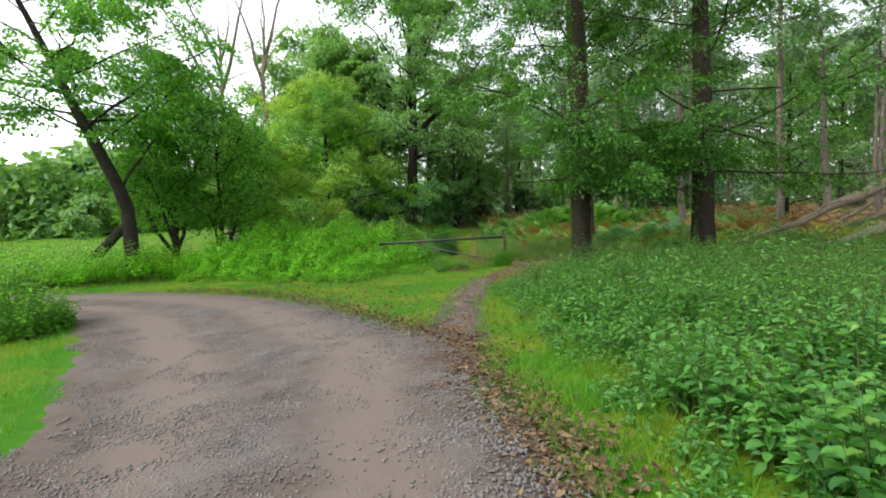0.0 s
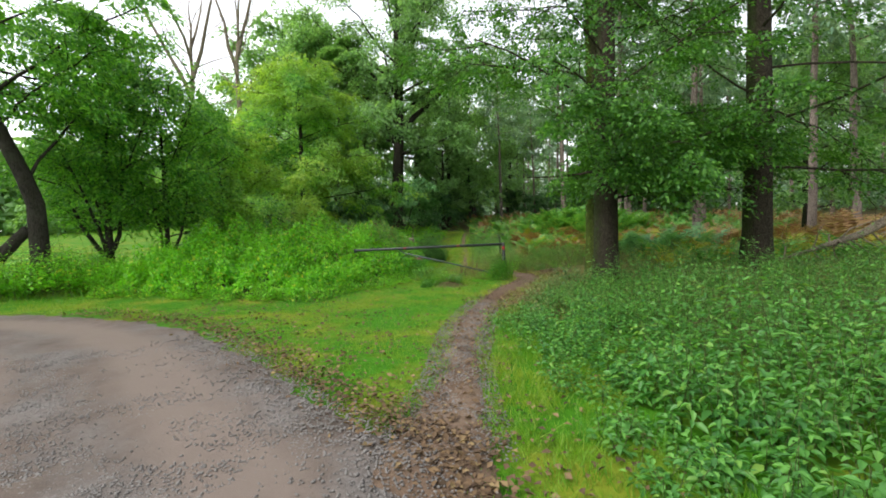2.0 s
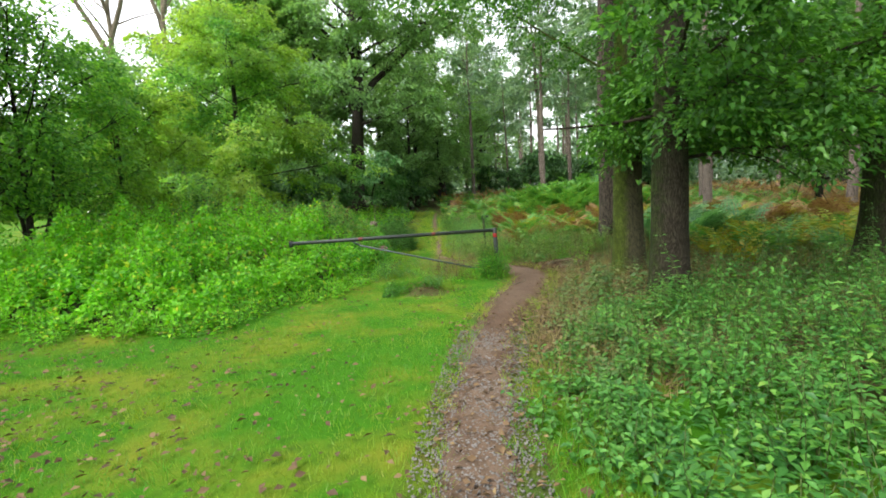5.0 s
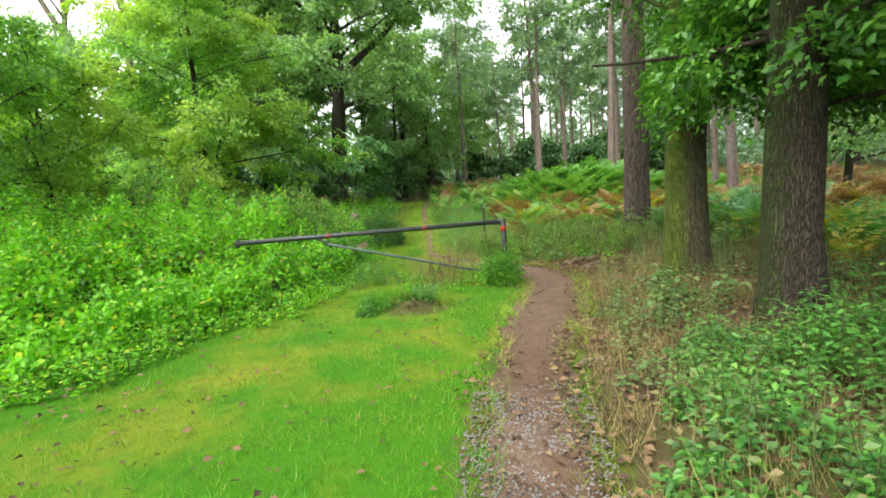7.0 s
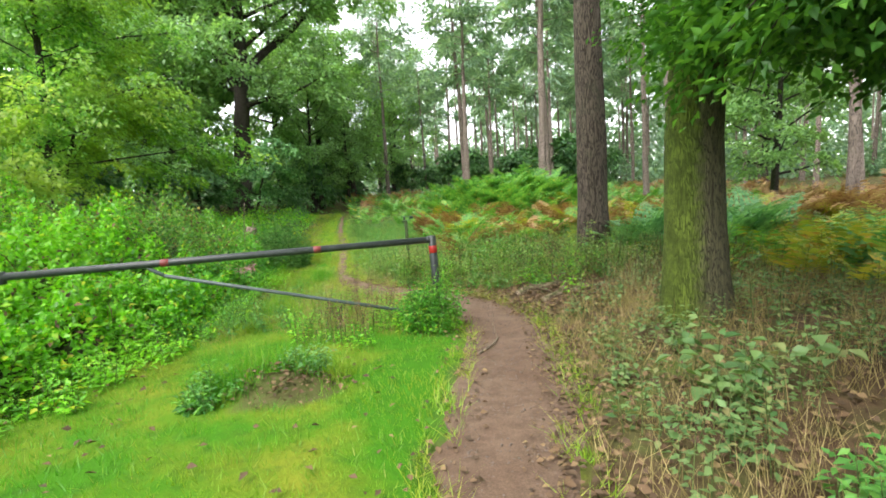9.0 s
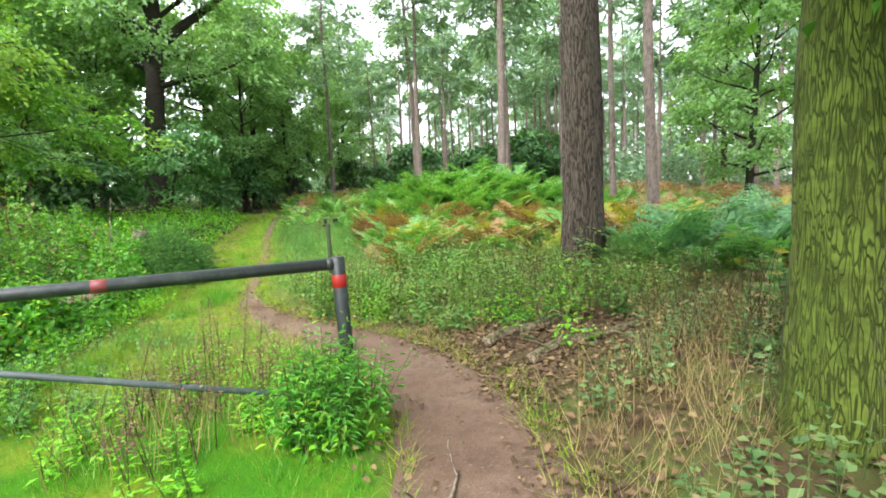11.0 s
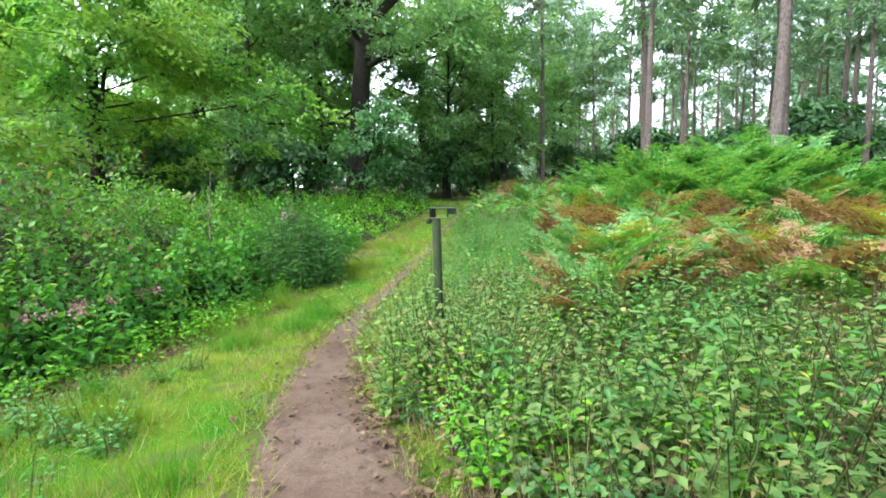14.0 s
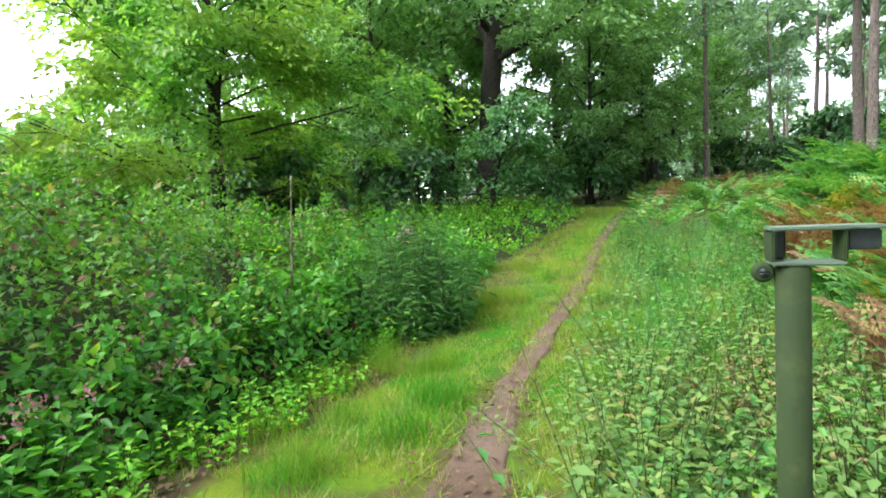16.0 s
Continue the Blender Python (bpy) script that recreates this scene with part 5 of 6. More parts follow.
# ---- grass, straw and fallen leaves ----
def blades(name, label, spots, height, material, seed, width=0.007, lean=0.4):
    rng = np.random.default_rng(seed)
    n = len(spots)
    x, y = spots[:, 0], spots[:, 1]
    base = np.stack([x, y, land(x, y) - 0.008], 1)
    a = rng.uniform(0, 6.28, n)
    across = np.stack([np.cos(a), np.sin(a), np.zeros(n)], 1) * width * 0.5
    tip = base + np.stack([rng.normal(0, lean, n) * height, rng.normal(0, lean, n) * height, height], 1)
    v = np.stack([base - across, base + across, tip], 1).reshape(-1, 3)
    me = mesh_of(name, v, np.arange(3 * n).reshape(-1, 3), material)
    return tagged(new(name, me), label, "grass", kind="stuff")


def lawn(x, y):
    ok = free(x, y) & (mound(x, y) < 0.1) & ((y < 20.5) | (smooth_noise(x, y, 0.8, 77) < 0.45)) & (np.hypot((x - 0.55) / 1.3, y - 16.78) > 0.3 + 0.08 * smooth_noise(x, y, 0.3, 60)) & (smooth_noise(x, y, 1.2, 61) > -0.95)
    right = np.interp(y, [0, 8, 11, 12, 16, 18, 20, 22, 24, 42], [1.75, 1.7, 1.5, 1.1, 2.3, 3.0, 3.0, 2.6, 2.6, 3.6])
    left = np.interp(y, [0, 14, 15, 24, 28, 42], [-16, -16, -9, -0.6, -0.2, 0.4])
    return ok & (x < right) & (x > left)


r_g = np.random.default_rng(121)
sp = scatter(r_g, 128000, (-13, 3.6, 1.5, 30), lawn)
near = np.interp(sp[:, 1], [2, 12, 30], [0.05, 0.055, 0.07])
tall_ = near * r_g.uniform(0.5, 1.4, len(sp)) * (1 + 0.6 * smooth_noise(sp[:, 0], sp[:, 1], 0.9, 62))
ride = sp[:, 1] > 19.5 + 0.8 * smooth_noise(sp[:, 0], sp[:, 1], 1.5, 67)
blades("grass_verge", "short bright green grass between track and barrier", sp[~ride], tall_[~ride], GRASS, 122, 0.006, 0.5)
blades("grass_ride", "yellow-green grass along the ride behind the barrier", sp[ride], tall_[ride] * 1.25, RIDE_GRASS, 193, 0.007, 0.6)
sp = scatter(r_g, 6000, (-1, 2.6, 19, 32), lambda x, y: lawn(x, y) & (smooth_noise(x, y, 1.0, 69) > 0.1))
blades("dry_grass", "straw-coloured bleached grass patches on the ride", sp, r_g.uniform(0.05, 0.14, len(sp)), STRAW, 195, 0.006, 0.8)
sp = scatter(r_g, 13000, (-0.5, 4.2, 6.5, 34), lambda x, y: (np.abs(path_gap(x, y) - 0.03) < 0.14) & ~on_road(x, y) & (smooth_noise(x, y, 0.5, 68) > -0.1))
low = sp[:, 1] < 14.0
blades("path_edge_grass", "short green grass leaning over the gravelly path", sp[low], r_g.uniform(0.04, 0.11, low.sum()), GRASS, 205, 0.007, 0.6)
blades("path_edge_grass", "ragged grass leaning over the footpath's edges", sp[~low], r_g.uniform(0.04, 0.15, (~low).sum()), RIDE_GRASS, 194, 0.007, 0.7)
sp = scatter(r_g, 9000, (-9, 2.8, 30, 44), lambda x, y: lawn(x, y))
blades("grass_ride", "green grass along the woodland path", sp, r_g.uniform(0.05, 0.14, len(sp)), RIDE_GRASS, 123, 0.016, 0.5)
sp = scatter(r_g, 16000, (-11, -2.9, -1.0, 10.0), lambda x, y: (~on_road(x, y)) & (x < -3.2) & (np.hypot((x + 6) / 4.5, (y - 5) / 5.0) + 0.15 * smooth_noise(x, y, 2, 41) < 1))
blades("grass_verge", "green grass on the inner bend of the track", sp, r_g.uniform(0.05, 0.16, len(sp)), GRASS, 124, 0.007, 0.5)
sp = scatter(r_g, 9000, (-24, -7, 13.5, 23.0), lambda x, y: (~on_road(x, y)) & (mound(x, y) < 0.1) & (np.hypot((x + 14) / 8.5, (y - 18) / 4.0) + 0.2 * smooth_noise(x, y, 3, 40) < 1))
blades("rough_grass", "rough green grass under the leaning tree", sp, r_g.uniform(0.08, 0.3, len(sp)), GRASS, 125, 0.014, 0.4)
tuft_at = np.array([(0.2, 17.0), (0.1, 16.8), (-0.05, 16.85), (0.5, 17.12), (0.75, 17.1), (0.95, 16.95), (0.3, 17.1), (1.62, 5.1), (1.55, 5.3), (1.5, 4.7), (0.25, 26.0), (1.0, 24.6), (0.6, 23.9), (0.1, 24.4), (2.35, 18.2), (1.9, 18.9)])
tuft_at = np.concatenate([tuft_at, scatter(r_g, 46, (-0.6, 2.4, 19.5, 31), lambda x, y: lawn(x, y) & (path_gap(x, y) > 0.25))])
tp = np.repeat(tuft_at, 170, axis=0) + r_g.normal(0, 0.11, (170 * len(tuft_at), 2))
blades("grass_tufts", "longer green grass tufts on the verge", tp, r_g.uniform(0.1, 0.32, len(tp)), GRASS, 126, 0.007, 0.35)
sp = scatter(r_g, 30000, (1.3, 10.5, 10.8, 25), lambda x, y: free(x, y) & (smooth_noise(x, y, 1.1, 63) > -0.15) & (x > np.interp(y, path_line[:, 1], path_line[:, 0])))
blades("dry_grass", "straw-coloured dry grass among the weeds", sp, r_g.uniform(0.1, 0.42, len(sp)), STRAW, 127, 0.005, 0.45)
sp = scatter(r_g, 1300, (0.6, 2.5, 18.3, 21.0), lambda x, y: free(x, y) & (x < 2.45))
blades("dry_grass", "straw-coloured tall grass round the barrier post", sp, r_g.uniform(0.15, 0.6, len(sp)), STRAW, 128, 0.005, 0.2)

sp = scatter(r_g, 13000, (2.0, 7.5, 23.0, 36), lambda x, y: free(x, y) & (path_gap(x, y) > 0.1))
blades("soft_grass", "soft long green grass right of the path", sp, r_g.uniform(0.15, 0.45, len(sp)) * np.interp(path_gap(sp[:, 0], sp[:, 1]), [0.1, 0.8], [0.5, 1.0]), SHRUB, 129, 0.008, 0.35)
sp = scatter(r_g, 1100, (2.9, 7.5, 17.5, 26.5), lambda x, y: free(x, y) & (path_gap(x, y) > 0.4))
stalks = Pile()
st = np.stack([sp[:, 0], sp[:, 1], land(sp[:, 0], sp[:, 1]) - 0.02], 1)
stems_into(stalks, st, st + np.stack([r_g.normal(0, 0.16, len(sp)), r_g.normal(0, 0.16, len(sp)), r_g.uniform(0.3, 0.75, len(sp))], 1), 0.004)
tagged(new("bare_stalks", stalks.mesh("bare_stalks", DRY_STEM)), "thin bare brown stalks standing among the weeds", "stalks", kind="stuff")

sp = scatter(r_g, 16000, (7.0, 34, 13.5, 42), lambda x, y: smooth_noise(x, y, 3, 64) > -0.5)
blades("woodland_grass", "rough green and straw grass on the woodland floor", sp, r_g.uniform(0.15, 0.4, len(sp)), WEED, 130, 0.03, 0.6)
fcx, fcy = r_g.uniform(-0.85, -0.3, 11), r_g.uniform(22.7, 24.3, 11)
plants("balsam_plants", "broad-leaved balsam plants at the bramble's foot", bushy(np.stack([fcx, fcy], 1), 3, 0.07, r_g), r_g.uniform(0.4, 0.62, 33), FRESH, 0.12, 206, nodes=6, wide=0.38, bare=0.2, lean=0.15, lump=0.0)
petals = Pile()
fc = r_g.integers(0, 11, 260)
fx, fy = fcx[fc] + r_g.normal(0, 0.035, 260), fcy[fc] + r_g.normal(0, 0.035, 260)
head = land(fcx, fcy) + np.maximum(0.58, mound(fcx, fcy) + 0.1)
petals.leaves(np.stack([fx, fy, head[fc] + r_g.normal(0, 0.03, 260)], 1), unit(r_g, 260), unit(r_g, 260), 0.032, 0.7)
PETAL = leaf_mat("pink_petal", [(0.0, (0.42, 0.17, 0.24)), (1.0, (0.6, 0.32, 0.38))], 0.3)
tagged(new("pink_flowers", petals.mesh("pink_flowers", PETAL)), "small faded pink flower heads above the brambles", "flowers", kind="stuff")

sp = scatter(r_g, 3500, (3.0, 8.5, 17.0, 25), lambda x, y: free(x, y) & (path_gap(x, y) > 0.35) & (smooth_noise(x, y, 1.0, 65) > 0.0))
blades("tall_dry_grass", "tall bleached grass heads among the weeds", sp, r_g.uniform(0.25, 0.62, len(sp)), STRAW, 191, 0.006, 0.3)

sp = scatter(r_g, 8000, (0.6, 1.9, 1.0, 12.0), lambda x, y: free(x, y) & (nettle_in(x, y) < 0.1) & (smooth_noise(x, y, 0.8, 66) > -0.2))
blades("verge_grass", "longer mixed grass along the gravel edge", sp, r_g.uniform(0.06, 0.2, len(sp)), GRASS, 192, 0.007, 0.45)


def fallen(name, label, spots, seed, size=0.06):
    rng = np.random.default_rng(seed)
    n = len(spots)
    pile = Pile()
    at = np.stack([spots[:, 0], spots[:, 1], land(spots[:, 0], spots[:, 1]) + 0.035 + rng.uniform(0, 0.012, n)], 1)
    d = unit(rng, n) * np.array([1, 1, 0.12])
    pile.leaves(at, d, np.array([0, 0, 1.0]) + rng.normal(size=(n, 3)) * 0.35, size * rng.uniform(0.6, 1.4, n), 0.62, 0.16)
    return tagged(new(name, pile.mesh(name, LITTER)), label, "leaves", kind="stuff")


k_edge = r_g.integers(40, len(road_a) - 20, 5200)
ep = (road_a[k_edge, :2] + r_g.normal(0, 0.2, (5200, 2)) + np.array([0.08, 0.12]))[:3800]
fallen("fallen_leaves", "brown fallen oak leaves along the track's edge", ep, 131, 0.055)
sp = scatter(r_g, 1900, (-5, 1.6, 5.5, 18), lambda x, y: ~on_road(x, y) & (r_g.uniform(0, 1, len(x)) < np.interp(edge_gap(x, y, road_a[::3, :2]), [0.2, 1.5, 4], [1.0, 0.45, 0.12])))
fallen("fallen_leaves", "brown fallen leaves scattered over the grass", sp, 132, 0.06)
sp = scatter(r_g, 13000, (1.2, 7.5, 10.8, 24), lambda x, y: (path_gap(x, y) > -0.12) & (x > np.interp(y, path_line[:, 1], path_line[:, 0])))
fallen("leaf_litter", "brown leaf litter under the oaks and pine", sp, 133, 0.06)
sp = scatter(r_g, 2600, (3.0, 5.4, 18.0, 20.3), lambda x, y: path_gap(x, y) > -0.1)
fallen("leaf_litter", "brown leaf litter round the dead logs", sp, 138, 0.05)
sp = scatter(r_g, 1500, (-1.6, 1.6, 20.5, 30), lambda x, y: (mound(x, y) < 0.25) & (edge_gap(x, y, BRAMBLE_EDGE) < 0.4) & free(x, y))
fallen("leaf_litter", "brown leaf litter along the foot of the brambles", sp, 135, 0.055)
sp = scatter(r_g, 900, (1.2, 4.6, 11.5, 23), lambda x, y: (path_gap(x, y) < 0.03) & (path_gap(x, y) > -0.3) & (x > np.interp(y, path_line[:, 1], path_line[:, 0])))
fallen("fallen_leaves", "small brown leaves and bark bits on the path", sp, 137, 0.035)
sp = scatter(r_g, 1500, (0.0, 4.0, 7.5, 26), lambda x, y: np.abs(path_gap(x, y)) < 0.25)
fallen("fallen_leaves", "dry leaves along the edges of the footpath", sp, 134, 0.05)


mp0 = np.stack([r_g.normal(0.55, 0.25, 160), r_g.normal(16.8, 0.16, 160)], 1)
fallen("fallen_leaves", "brown leaves on the turned earth mound", mp0, 136, 0.05)


def pebbles(name, label, spots, seed, lift, lo, hi, material=STONE):
    rng = np.random.default_rng(seed)
    n = len(spots)
    octa = np.array([[1, 0, 0], [0, 1, 0], [-1, 0, 0], [0, -1, 0], [0, 0, 0.7], [0, 0, -0.6]])
    s = rng.uniform(lo, hi, n)
    v = octa[None] * s[:, None, None] * rng.uniform(0.6, 1.3, (n, 6, 3))
    a = rng.uniform(0, 6.28, n)
    c, sn = np.cos(a)[:, None], np.sin(a)[:, None]
    v = np.stack([v[..., 0] * c - v[..., 1] * sn, v[..., 0] * sn + v[..., 1] * c, v[..., 2]], -1)
    v += np.stack([spots[:, 0], spots[:, 1], land(spots[:, 0], spots[:, 1]) + lift], 1)[:, None, :]
    f = np.array([(0, 1, 4), (1, 2, 4), (2, 3, 4), (3, 0, 4), (1, 0, 5), (2, 1, 5), (3, 2, 5), (0, 3, 5)])
    me = mesh_of(name, v.reshape(-1, 3), (np.arange(n)[:, None, None] * 6 + f).reshape(-1, 3), material)
    return tagged(new(name, me), label, "gravel", kind="stuff")


k_edge = r_g.integers(60, len(road_a) - 8, 6000)
inward = np.abs(r_g.normal(0, 0.5, 6000))[:, None]
to_in = road_b[k_edge, :2] - road_a[k_edge, :2]
to_in /= np.linalg.norm(to_in, axis=1)[:, None]
gp = road_a[k_edge, :2] + to_in * inward + r_g.normal(0, 0.12, (6000, 2))
pebbles("loose_gravel", "loose grey stones along the edge of the track", gp, 141, 0.032, 0.006, 0.02)
k_mid = r_g.integers(60, len(road_a) - 8, 3000)
share = r_g.normal(0.5, 0.05, (3000, 1))
mp_ = road_a[k_mid, :2] * share + road_b[k_mid, :2] * (1 - share) + r_g.normal(0, 0.1, (3000, 2))
pebbles("loose_gravel", "band of loose stones between the wheel tracks", mp_, 145, 0.032, 0.005, 0.016)
sp = scatter(r_g, 11000, (-7, 0.7, 0.6, 10), lambda x, y: on_road(x, y) & (smooth_noise(x, y, 1.6, 80) > 0.05))
pebbles("loose_gravel", "scattered small stones on the gravel track", sp, 142, 0.032, 0.004, 0.015)
sp = scatter(r_g, 7000, (-3.3, -1.3, 0.8, 6.5), lambda x, y: on_road(x, y) & (smooth_noise(x, y, 1.1, 81) > -0.2))
pebbles("loose_gravel", "coarse grey gravel on the inner side of the track", sp, 146, 0.033, 0.005, 0.017)
sp = scatter(r_g, 4200, (-0.3, 3.6, 7, 26), lambda x, y: path_gap(x, y) < 0.0)
pebbles("path_stones", "small stones trodden into the footpath", sp, 143, 0.018, 0.004, 0.012, PATH_STONE)
sp = scatter(r_g, 9000, (-0.4, 1.6, 6.3, 13.5), lambda x, y: path_gap(x, y) < 0.16)
pebbles("path_gravel", "grey gravel spilled onto the mouth of the path", sp, 144, 0.02, 0.005, 0.015)


# ---- wood on the ground ----
def branch_thing(name, label, pts, r0, r1, material, seed, twigs=0, category="branch", twig_len=0.5):
    rng = np.random.default_rng(seed)
    p = np.array(pts, dtype=float)
    line = curve_through([tuple(q) for q in p - p[0]], 6)
    pile = Pile()
    pile.tube(line, np.linspace(r0, r1, len(line)), 9, 0.06, rng)
    ob = new(name, pile.mesh(name, material, True))
    ob.location = p[0]
    for k in range(twigs):
        i = rng.integers(2, len(line) - 1)
        tw = limb(line[i], unit(rng, 1)[0] + np.array([0, 0, 0.3]), twig_len * rng.uniform(0.4, 1.3), rng, -0.5, 5, 0.25)
        twig = Pile()
        twig.tube(tw, np.linspace(min(0.03, r0 * 0.3), 0.003, 5), 4, 0, None, False)
        part("twig", twig.mesh("twig", material, True), ob)
    return tagged(ob, label, category)


def on_land(pts):
    return [(x, y, land_at(x, y) + dz) for x, y, dz in pts]


branch_thing("fallen_log", "short mossy log lying beside the path", on_land([(3.86, 19.47, 0.05), (4.12, 19.53, 0.075), (4.5, 19.5, 0.06), (4.8, 19.6, 0.03)]), 0.058, 0.036, LOG_WOOD, 151, 4, "log")
branch_thing("fallen_log", "pale dead branch half buried in litter", on_land([(3.95, 18.78, 0.03), (4.3, 18.86, 0.065), (4.7, 18.8, 0.06), (5.3, 18.9, 0.03)]), 0.056, 0.032, LOG_WOOD, 152, 6, "log")
branch_thing("dead_stick", "thin grey stick lying on the path's edge", on_land([(2.35, 17.0, 0.03), (2.6, 17.25, 0.04), (2.75, 17.5, 0.03)]), 0.012, 0.006, DEAD_WOOD, 153, 2, "stick", 0.15)
branch_thing("dead_stick", "thin pale stick at the path's edge", on_land([(1.75, 13.75, 0.03), (1.9, 13.85, 0.05), (2.15, 13.8, 0.03)]), 0.014, 0.008, DEAD_WOOD, 154, 1, "stick", 0.15)
branch_thing("propped_trunk", "dead dark trunk leaning against the slanting tree", [(-12.5, 16.5, land_at(-12.5, 16.5)), (-11.6, 16.55, 0.75), (-10.72, 16.65, 1.6)], 0.2, 0.14, DARK_BARK, 155, 2, "log")
for k, (a, b, c) in enumerate([((11.5, 17.5, 0.1), (14.5, 17.2, 0.75), (18.5, 16.5, 2.3)), ((12.2, 17.9, 0.1), (15.6, 17.6, 0.8), (19.5, 17.8, 1.9)), ((10.6, 18.8, 0.08), (13.2, 18.4, 0.3), (16.5, 17.6, 0.9)),
                               ((14.6, 14.6, 0.1), (16.5, 15.4, 0.5), (18.8, 16.4, 1.2)), ((13.6, 19.2, 0.1), (16.0, 18.6, 1.3), (17.6, 18.0, 3.0))]):
    branch_thing("fallen_branch", "weathered grey fallen branch with broken twigs", on_land([a, b, c]), 0.17 - 0.02 * k, 0.05, DEAD_WOOD, 156 + k, 14, "branch", 1.8)
branch_thing("fallen_tree", "large weathered grey fallen tree with split limbs", [(16.2, 16.9, 2.2), (15.2, 16.5, 2.0), (14.2, 16.7, 1.5), (12.6, 15.9, 1.2), (11.4, 15.7, 0.72), (10.0, 15.1, 0.5), (8.7, 15.25, 0.1)], 0.26, 0.03, DEAD_WOOD, 172, 22, "fallen tree", 1.5)
branch_thing("fallen_limb", "grey split limb lying under the fallen tree", on_land([(15.4, 15.4, 0.9), (13.6, 14.9, 0.65), (12.0, 14.6, 0.3), (10.6, 14.4, 0.1)]), 0.26, 0.06, DEAD_WOOD, 173, 10, "log", 1.1)
branch_thing("dead_pine", "pale dead pine stem leaning over the fallen tree", on_land([(15.6, 17.6, 0.0), (15.9, 17.8, 3.0), (16.5, 18.2, 8.5)]), 0.11, 0.04, HAZED_BARK, 174, 12, "tree", 2.2)
sp = scatter(r_f, 60, (13.0, 24.0, 17.0, 24), lambda x, y: x > 12.8)
bracken("dead_brushwood", "rust-brown dead conifer brushwood heaped on fallen branches", sp, r_f.uniform(1.4, 2.4, len(sp)), FERN_DRY, 160, 7, 18)
branch_thing("old_stump", "rotten brown stump at the bramble bank", on_land([(-1.05, 29.6, -0.1), (-1.0, 29.6, 0.5), (-0.9, 29.55, 1.0)]), 0.24, 0.16, DEAD_WOOD, 170, 5, "stump", 0.4)
branch_thing("bare_stem", "pale dry bare stem standing in the brambles", [(-0.75, 26.0, 0.2), (-0.72, 26.02, 0.8), (-0.66, 26.0, 1.35)], 0.012, 0.006, DEAD_WOOD, 171, 2, "stem", 0.2)


def knot(parent, height, angle, r, size):
    """A callused branch scar on a trunk."""
    rng = np.random.default_rng(int(height * 100))
    out = np.array([math.cos(radians(angle)), math.sin(radians(angle)), 0.0])
    c = out * r + np.array([0, 0, height])
    pile = Pile()
    pile.tube([c - out * 0.05, c + out * 0.01, c + out * 0.035, c + out * 0.02], [size, size * 0.95, size * 0.6, size * 0.25], 12, 0.08, rng)
    part("knot", pile.mesh("knot", PINE_BARK, True), parent)


for hgt, ang, wid in ((2.35, 238, 0.075), (1.75, 285, 0.05), (3.1, 262, 0.06), (2.05, 300, 0.05)):
    knot(stout_pine, hgt, ang, 0.27, wid)


# ---- the barrier ----
def rod(name, a, b, r, material, parent, segs=20, bevel=True, label=""):
    """A round bar with softened ends."""
    a, b = np.array(a, dtype=float), np.array(b, dtype=float)
    d = (b - a) / np.linalg.norm(b - a)
    e = min(0.008, r * 0.3)
    pile = Pile()
    pile.tube([a, a + d * e, b - d * e, b], [r - e, r, r, r - e], segs)
    ob = part(name, pile.mesh(name, material, False), parent, label)
    ob.data.polygons.foreach_set("use_smooth", [len(p.vertices) == 4 for p in ob.data.polygons])
    return ob


def box_part(name, lo, hi, material, parent, label=""):
    bm = bmesh.new()
    bmesh.ops.create_cube(bm, size=1)
    for v in bm.verts:
        v.co = [lo[i] + (hi[i] - lo[i]) * (v.co[i] + 0.5) for i in range(3)]
    bmesh.ops.bevel(bm, geom=bm.edges[:], offset=0.004, segments=2, affect="EDGES")
    me = bpy.data.meshes.new(name)
    bm.to_mesh(me)
    bm.free()
    me.materials.append(material)
    return part(name, me, parent, label)


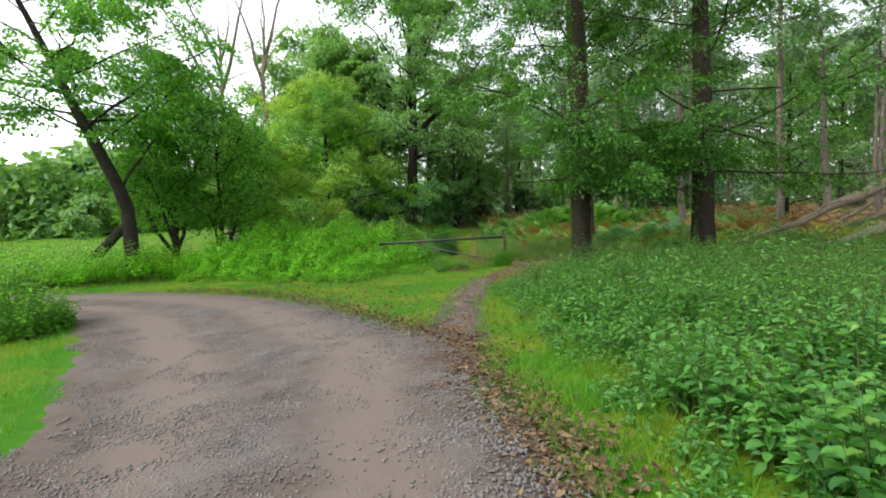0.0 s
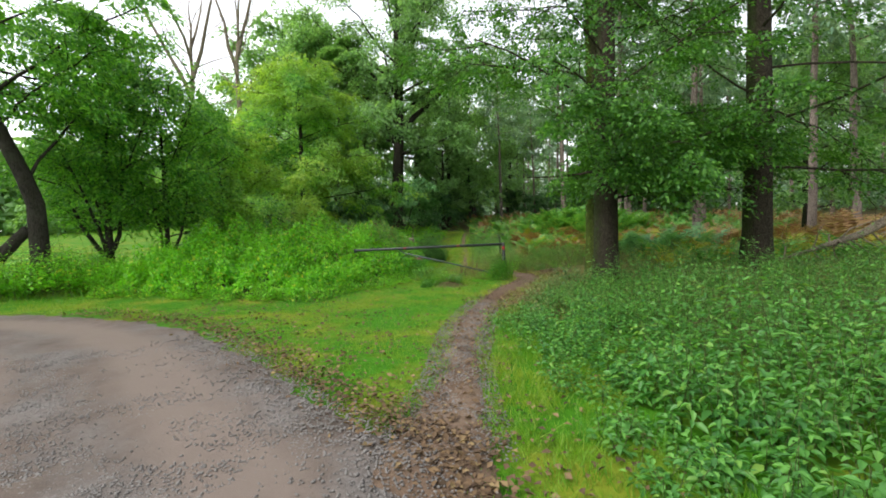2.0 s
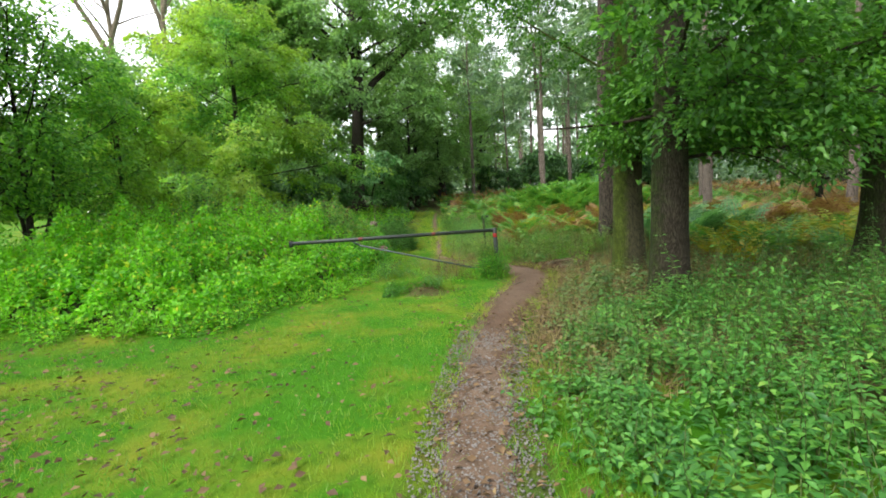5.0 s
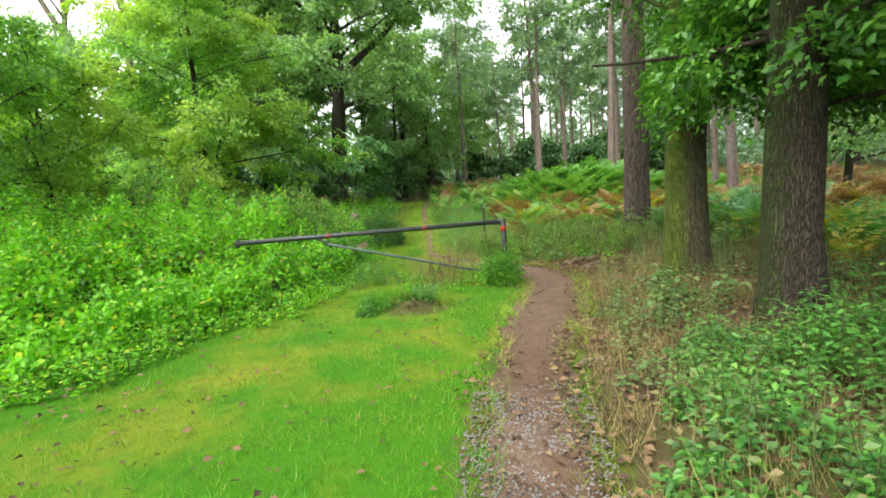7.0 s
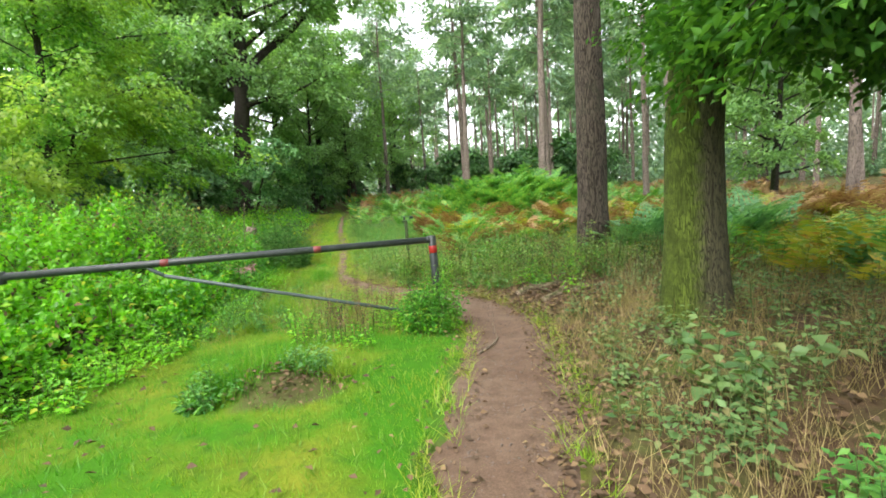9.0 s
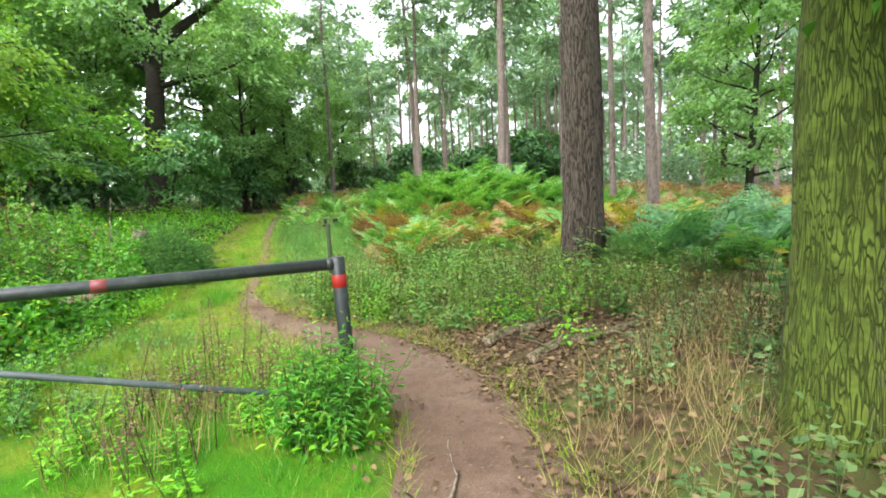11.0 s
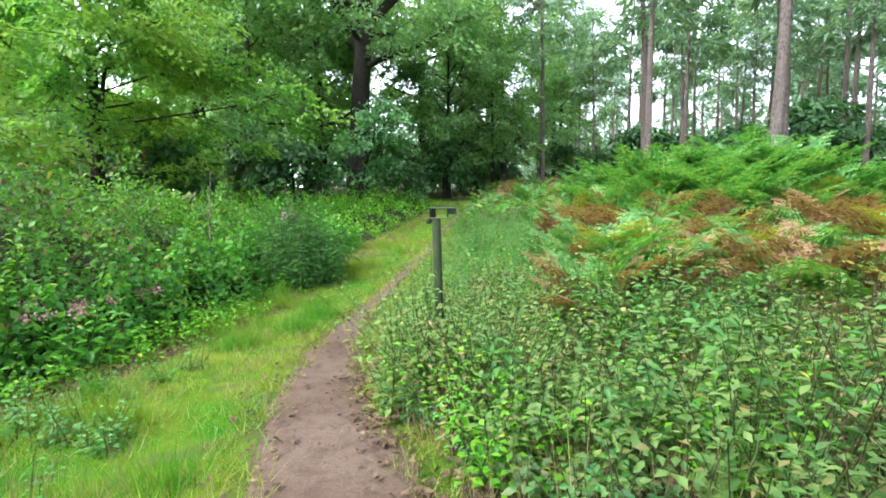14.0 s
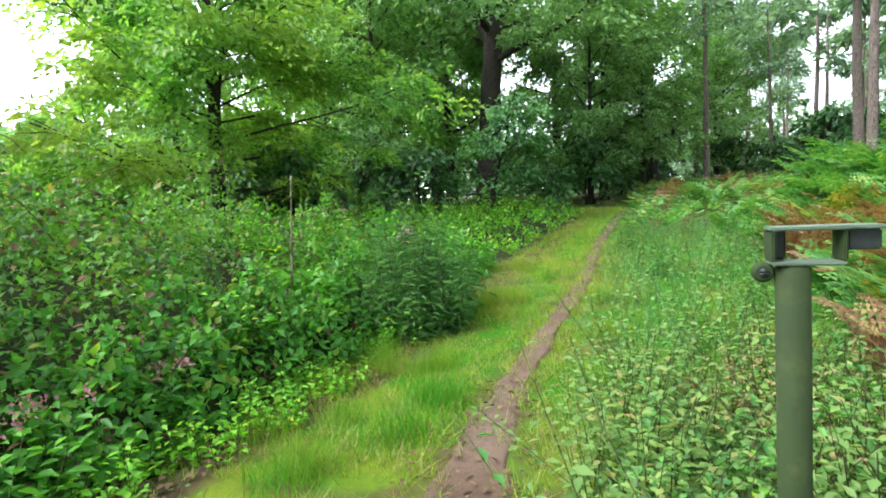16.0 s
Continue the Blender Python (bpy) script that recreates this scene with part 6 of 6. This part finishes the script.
GATE_X, GATE_Y = 2.38, 18.68
gate = thing("barrier_gate", GATE_X, GATE_Y, land_at(GATE_X, GATE_Y), "dark green steel tube barrier across the grass with red bands", "barrier")
gp_ = rod("post", (0.03, 0, -0.3), (-0.02, 0, 1.15), 0.051, GATE_PAINT, gate, 24)
rod("red_band", (-0.0124, 0, 0.925), (-0.0157, 0, 1.03), 0.0525, RED_BAND, gp_, 24, label="red painted band")
rl = rod("rail", (-0.06, 0.0, 1.10), (-4.72, 0.05, 1.065), 0.042, GATE_PAINT, gate, 20)
for s in (0.30, 0.66):
    bx, bz = -0.06 - 4.66 * s, 1.10 - 0.035 * s
    rod("red_band", (bx + 0.05, 0.05 * s, bz), (bx - 0.05, 0.05 * s, bz - 0.001), 0.0435, FADED_RED, rl, 20, label="faded red painted band")
rod("collar", (-0.05, 0, 1.10), (-0.10, 0, 1.0995), 0.046, GATE_PAINT, rl, 20)
rod("brace", (-3.16, 0.04, 0.93), (-0.02, 0.01, 0.10), 0.022, BRACE_PAINT, gate, 14, label="thin galvanised brace")
rod("brace_elbow", (-3.16, 0.04, 0.932), (-3.34, 0.04, 1.05), 0.022, BRACE_PAINT, gate, 14)
rod("rail_end", (-4.70, 0.05, 0.985), (-4.70, 0.05, 1.12), 0.046, GATE_PAINT, gate, 16)

# the latch post further up the path
LX, LY = 2.875, 22.98
latch = thing("latch_post", LX, LY, land_at(LX, LY), "moss-green steel post with a bracket for the open barrier", "post")
rod("post", (0.02, 0, -0.3), (0, 0, 1.35), 0.0355, POST_PAINT, latch, 24)
box_part("bracket_floor", (-0.05, -0.035, 1.35), (0.096, 0.035, 1.359), STEEL_EDGE, latch)
box_part("bracket_side", (-0.05, -0.035, 1.359), (-0.041, 0.035, 1.43), POST_PAINT, latch)
box_part("bracket_side", (0.087, -0.035, 1.359), (0.096, 0.035, 1.43), POST_PAINT, latch)
box_part("bracket_back", (-0.041, 0.026, 1.359), (-0.006, 0.034, 1.43), GATE_PAINT, latch)
box_part("top_plate", (-0.053, -0.04, 1.43), (0.166, 0.04, 1.439), STEEL_EDGE, latch)
box_part("hook_plate", (0.099, -0.018, 1.383), (0.162, 0.018, 1.4295), GATE_PAINT, latch)
lug = rod("lug", (-0.060, -0.012, 1.332), (-0.060, 0.012, 1.332), 0.024, POST_PAINT, latch, 18)
# Solid dark disc on the lug, painting the shade of a bore.
rod("lug_hole_shade", (-0.060, -0.0135, 1.332), (-0.060, -0.0125, 1.332), 0.011, GATE_PAINT, lug, 14)
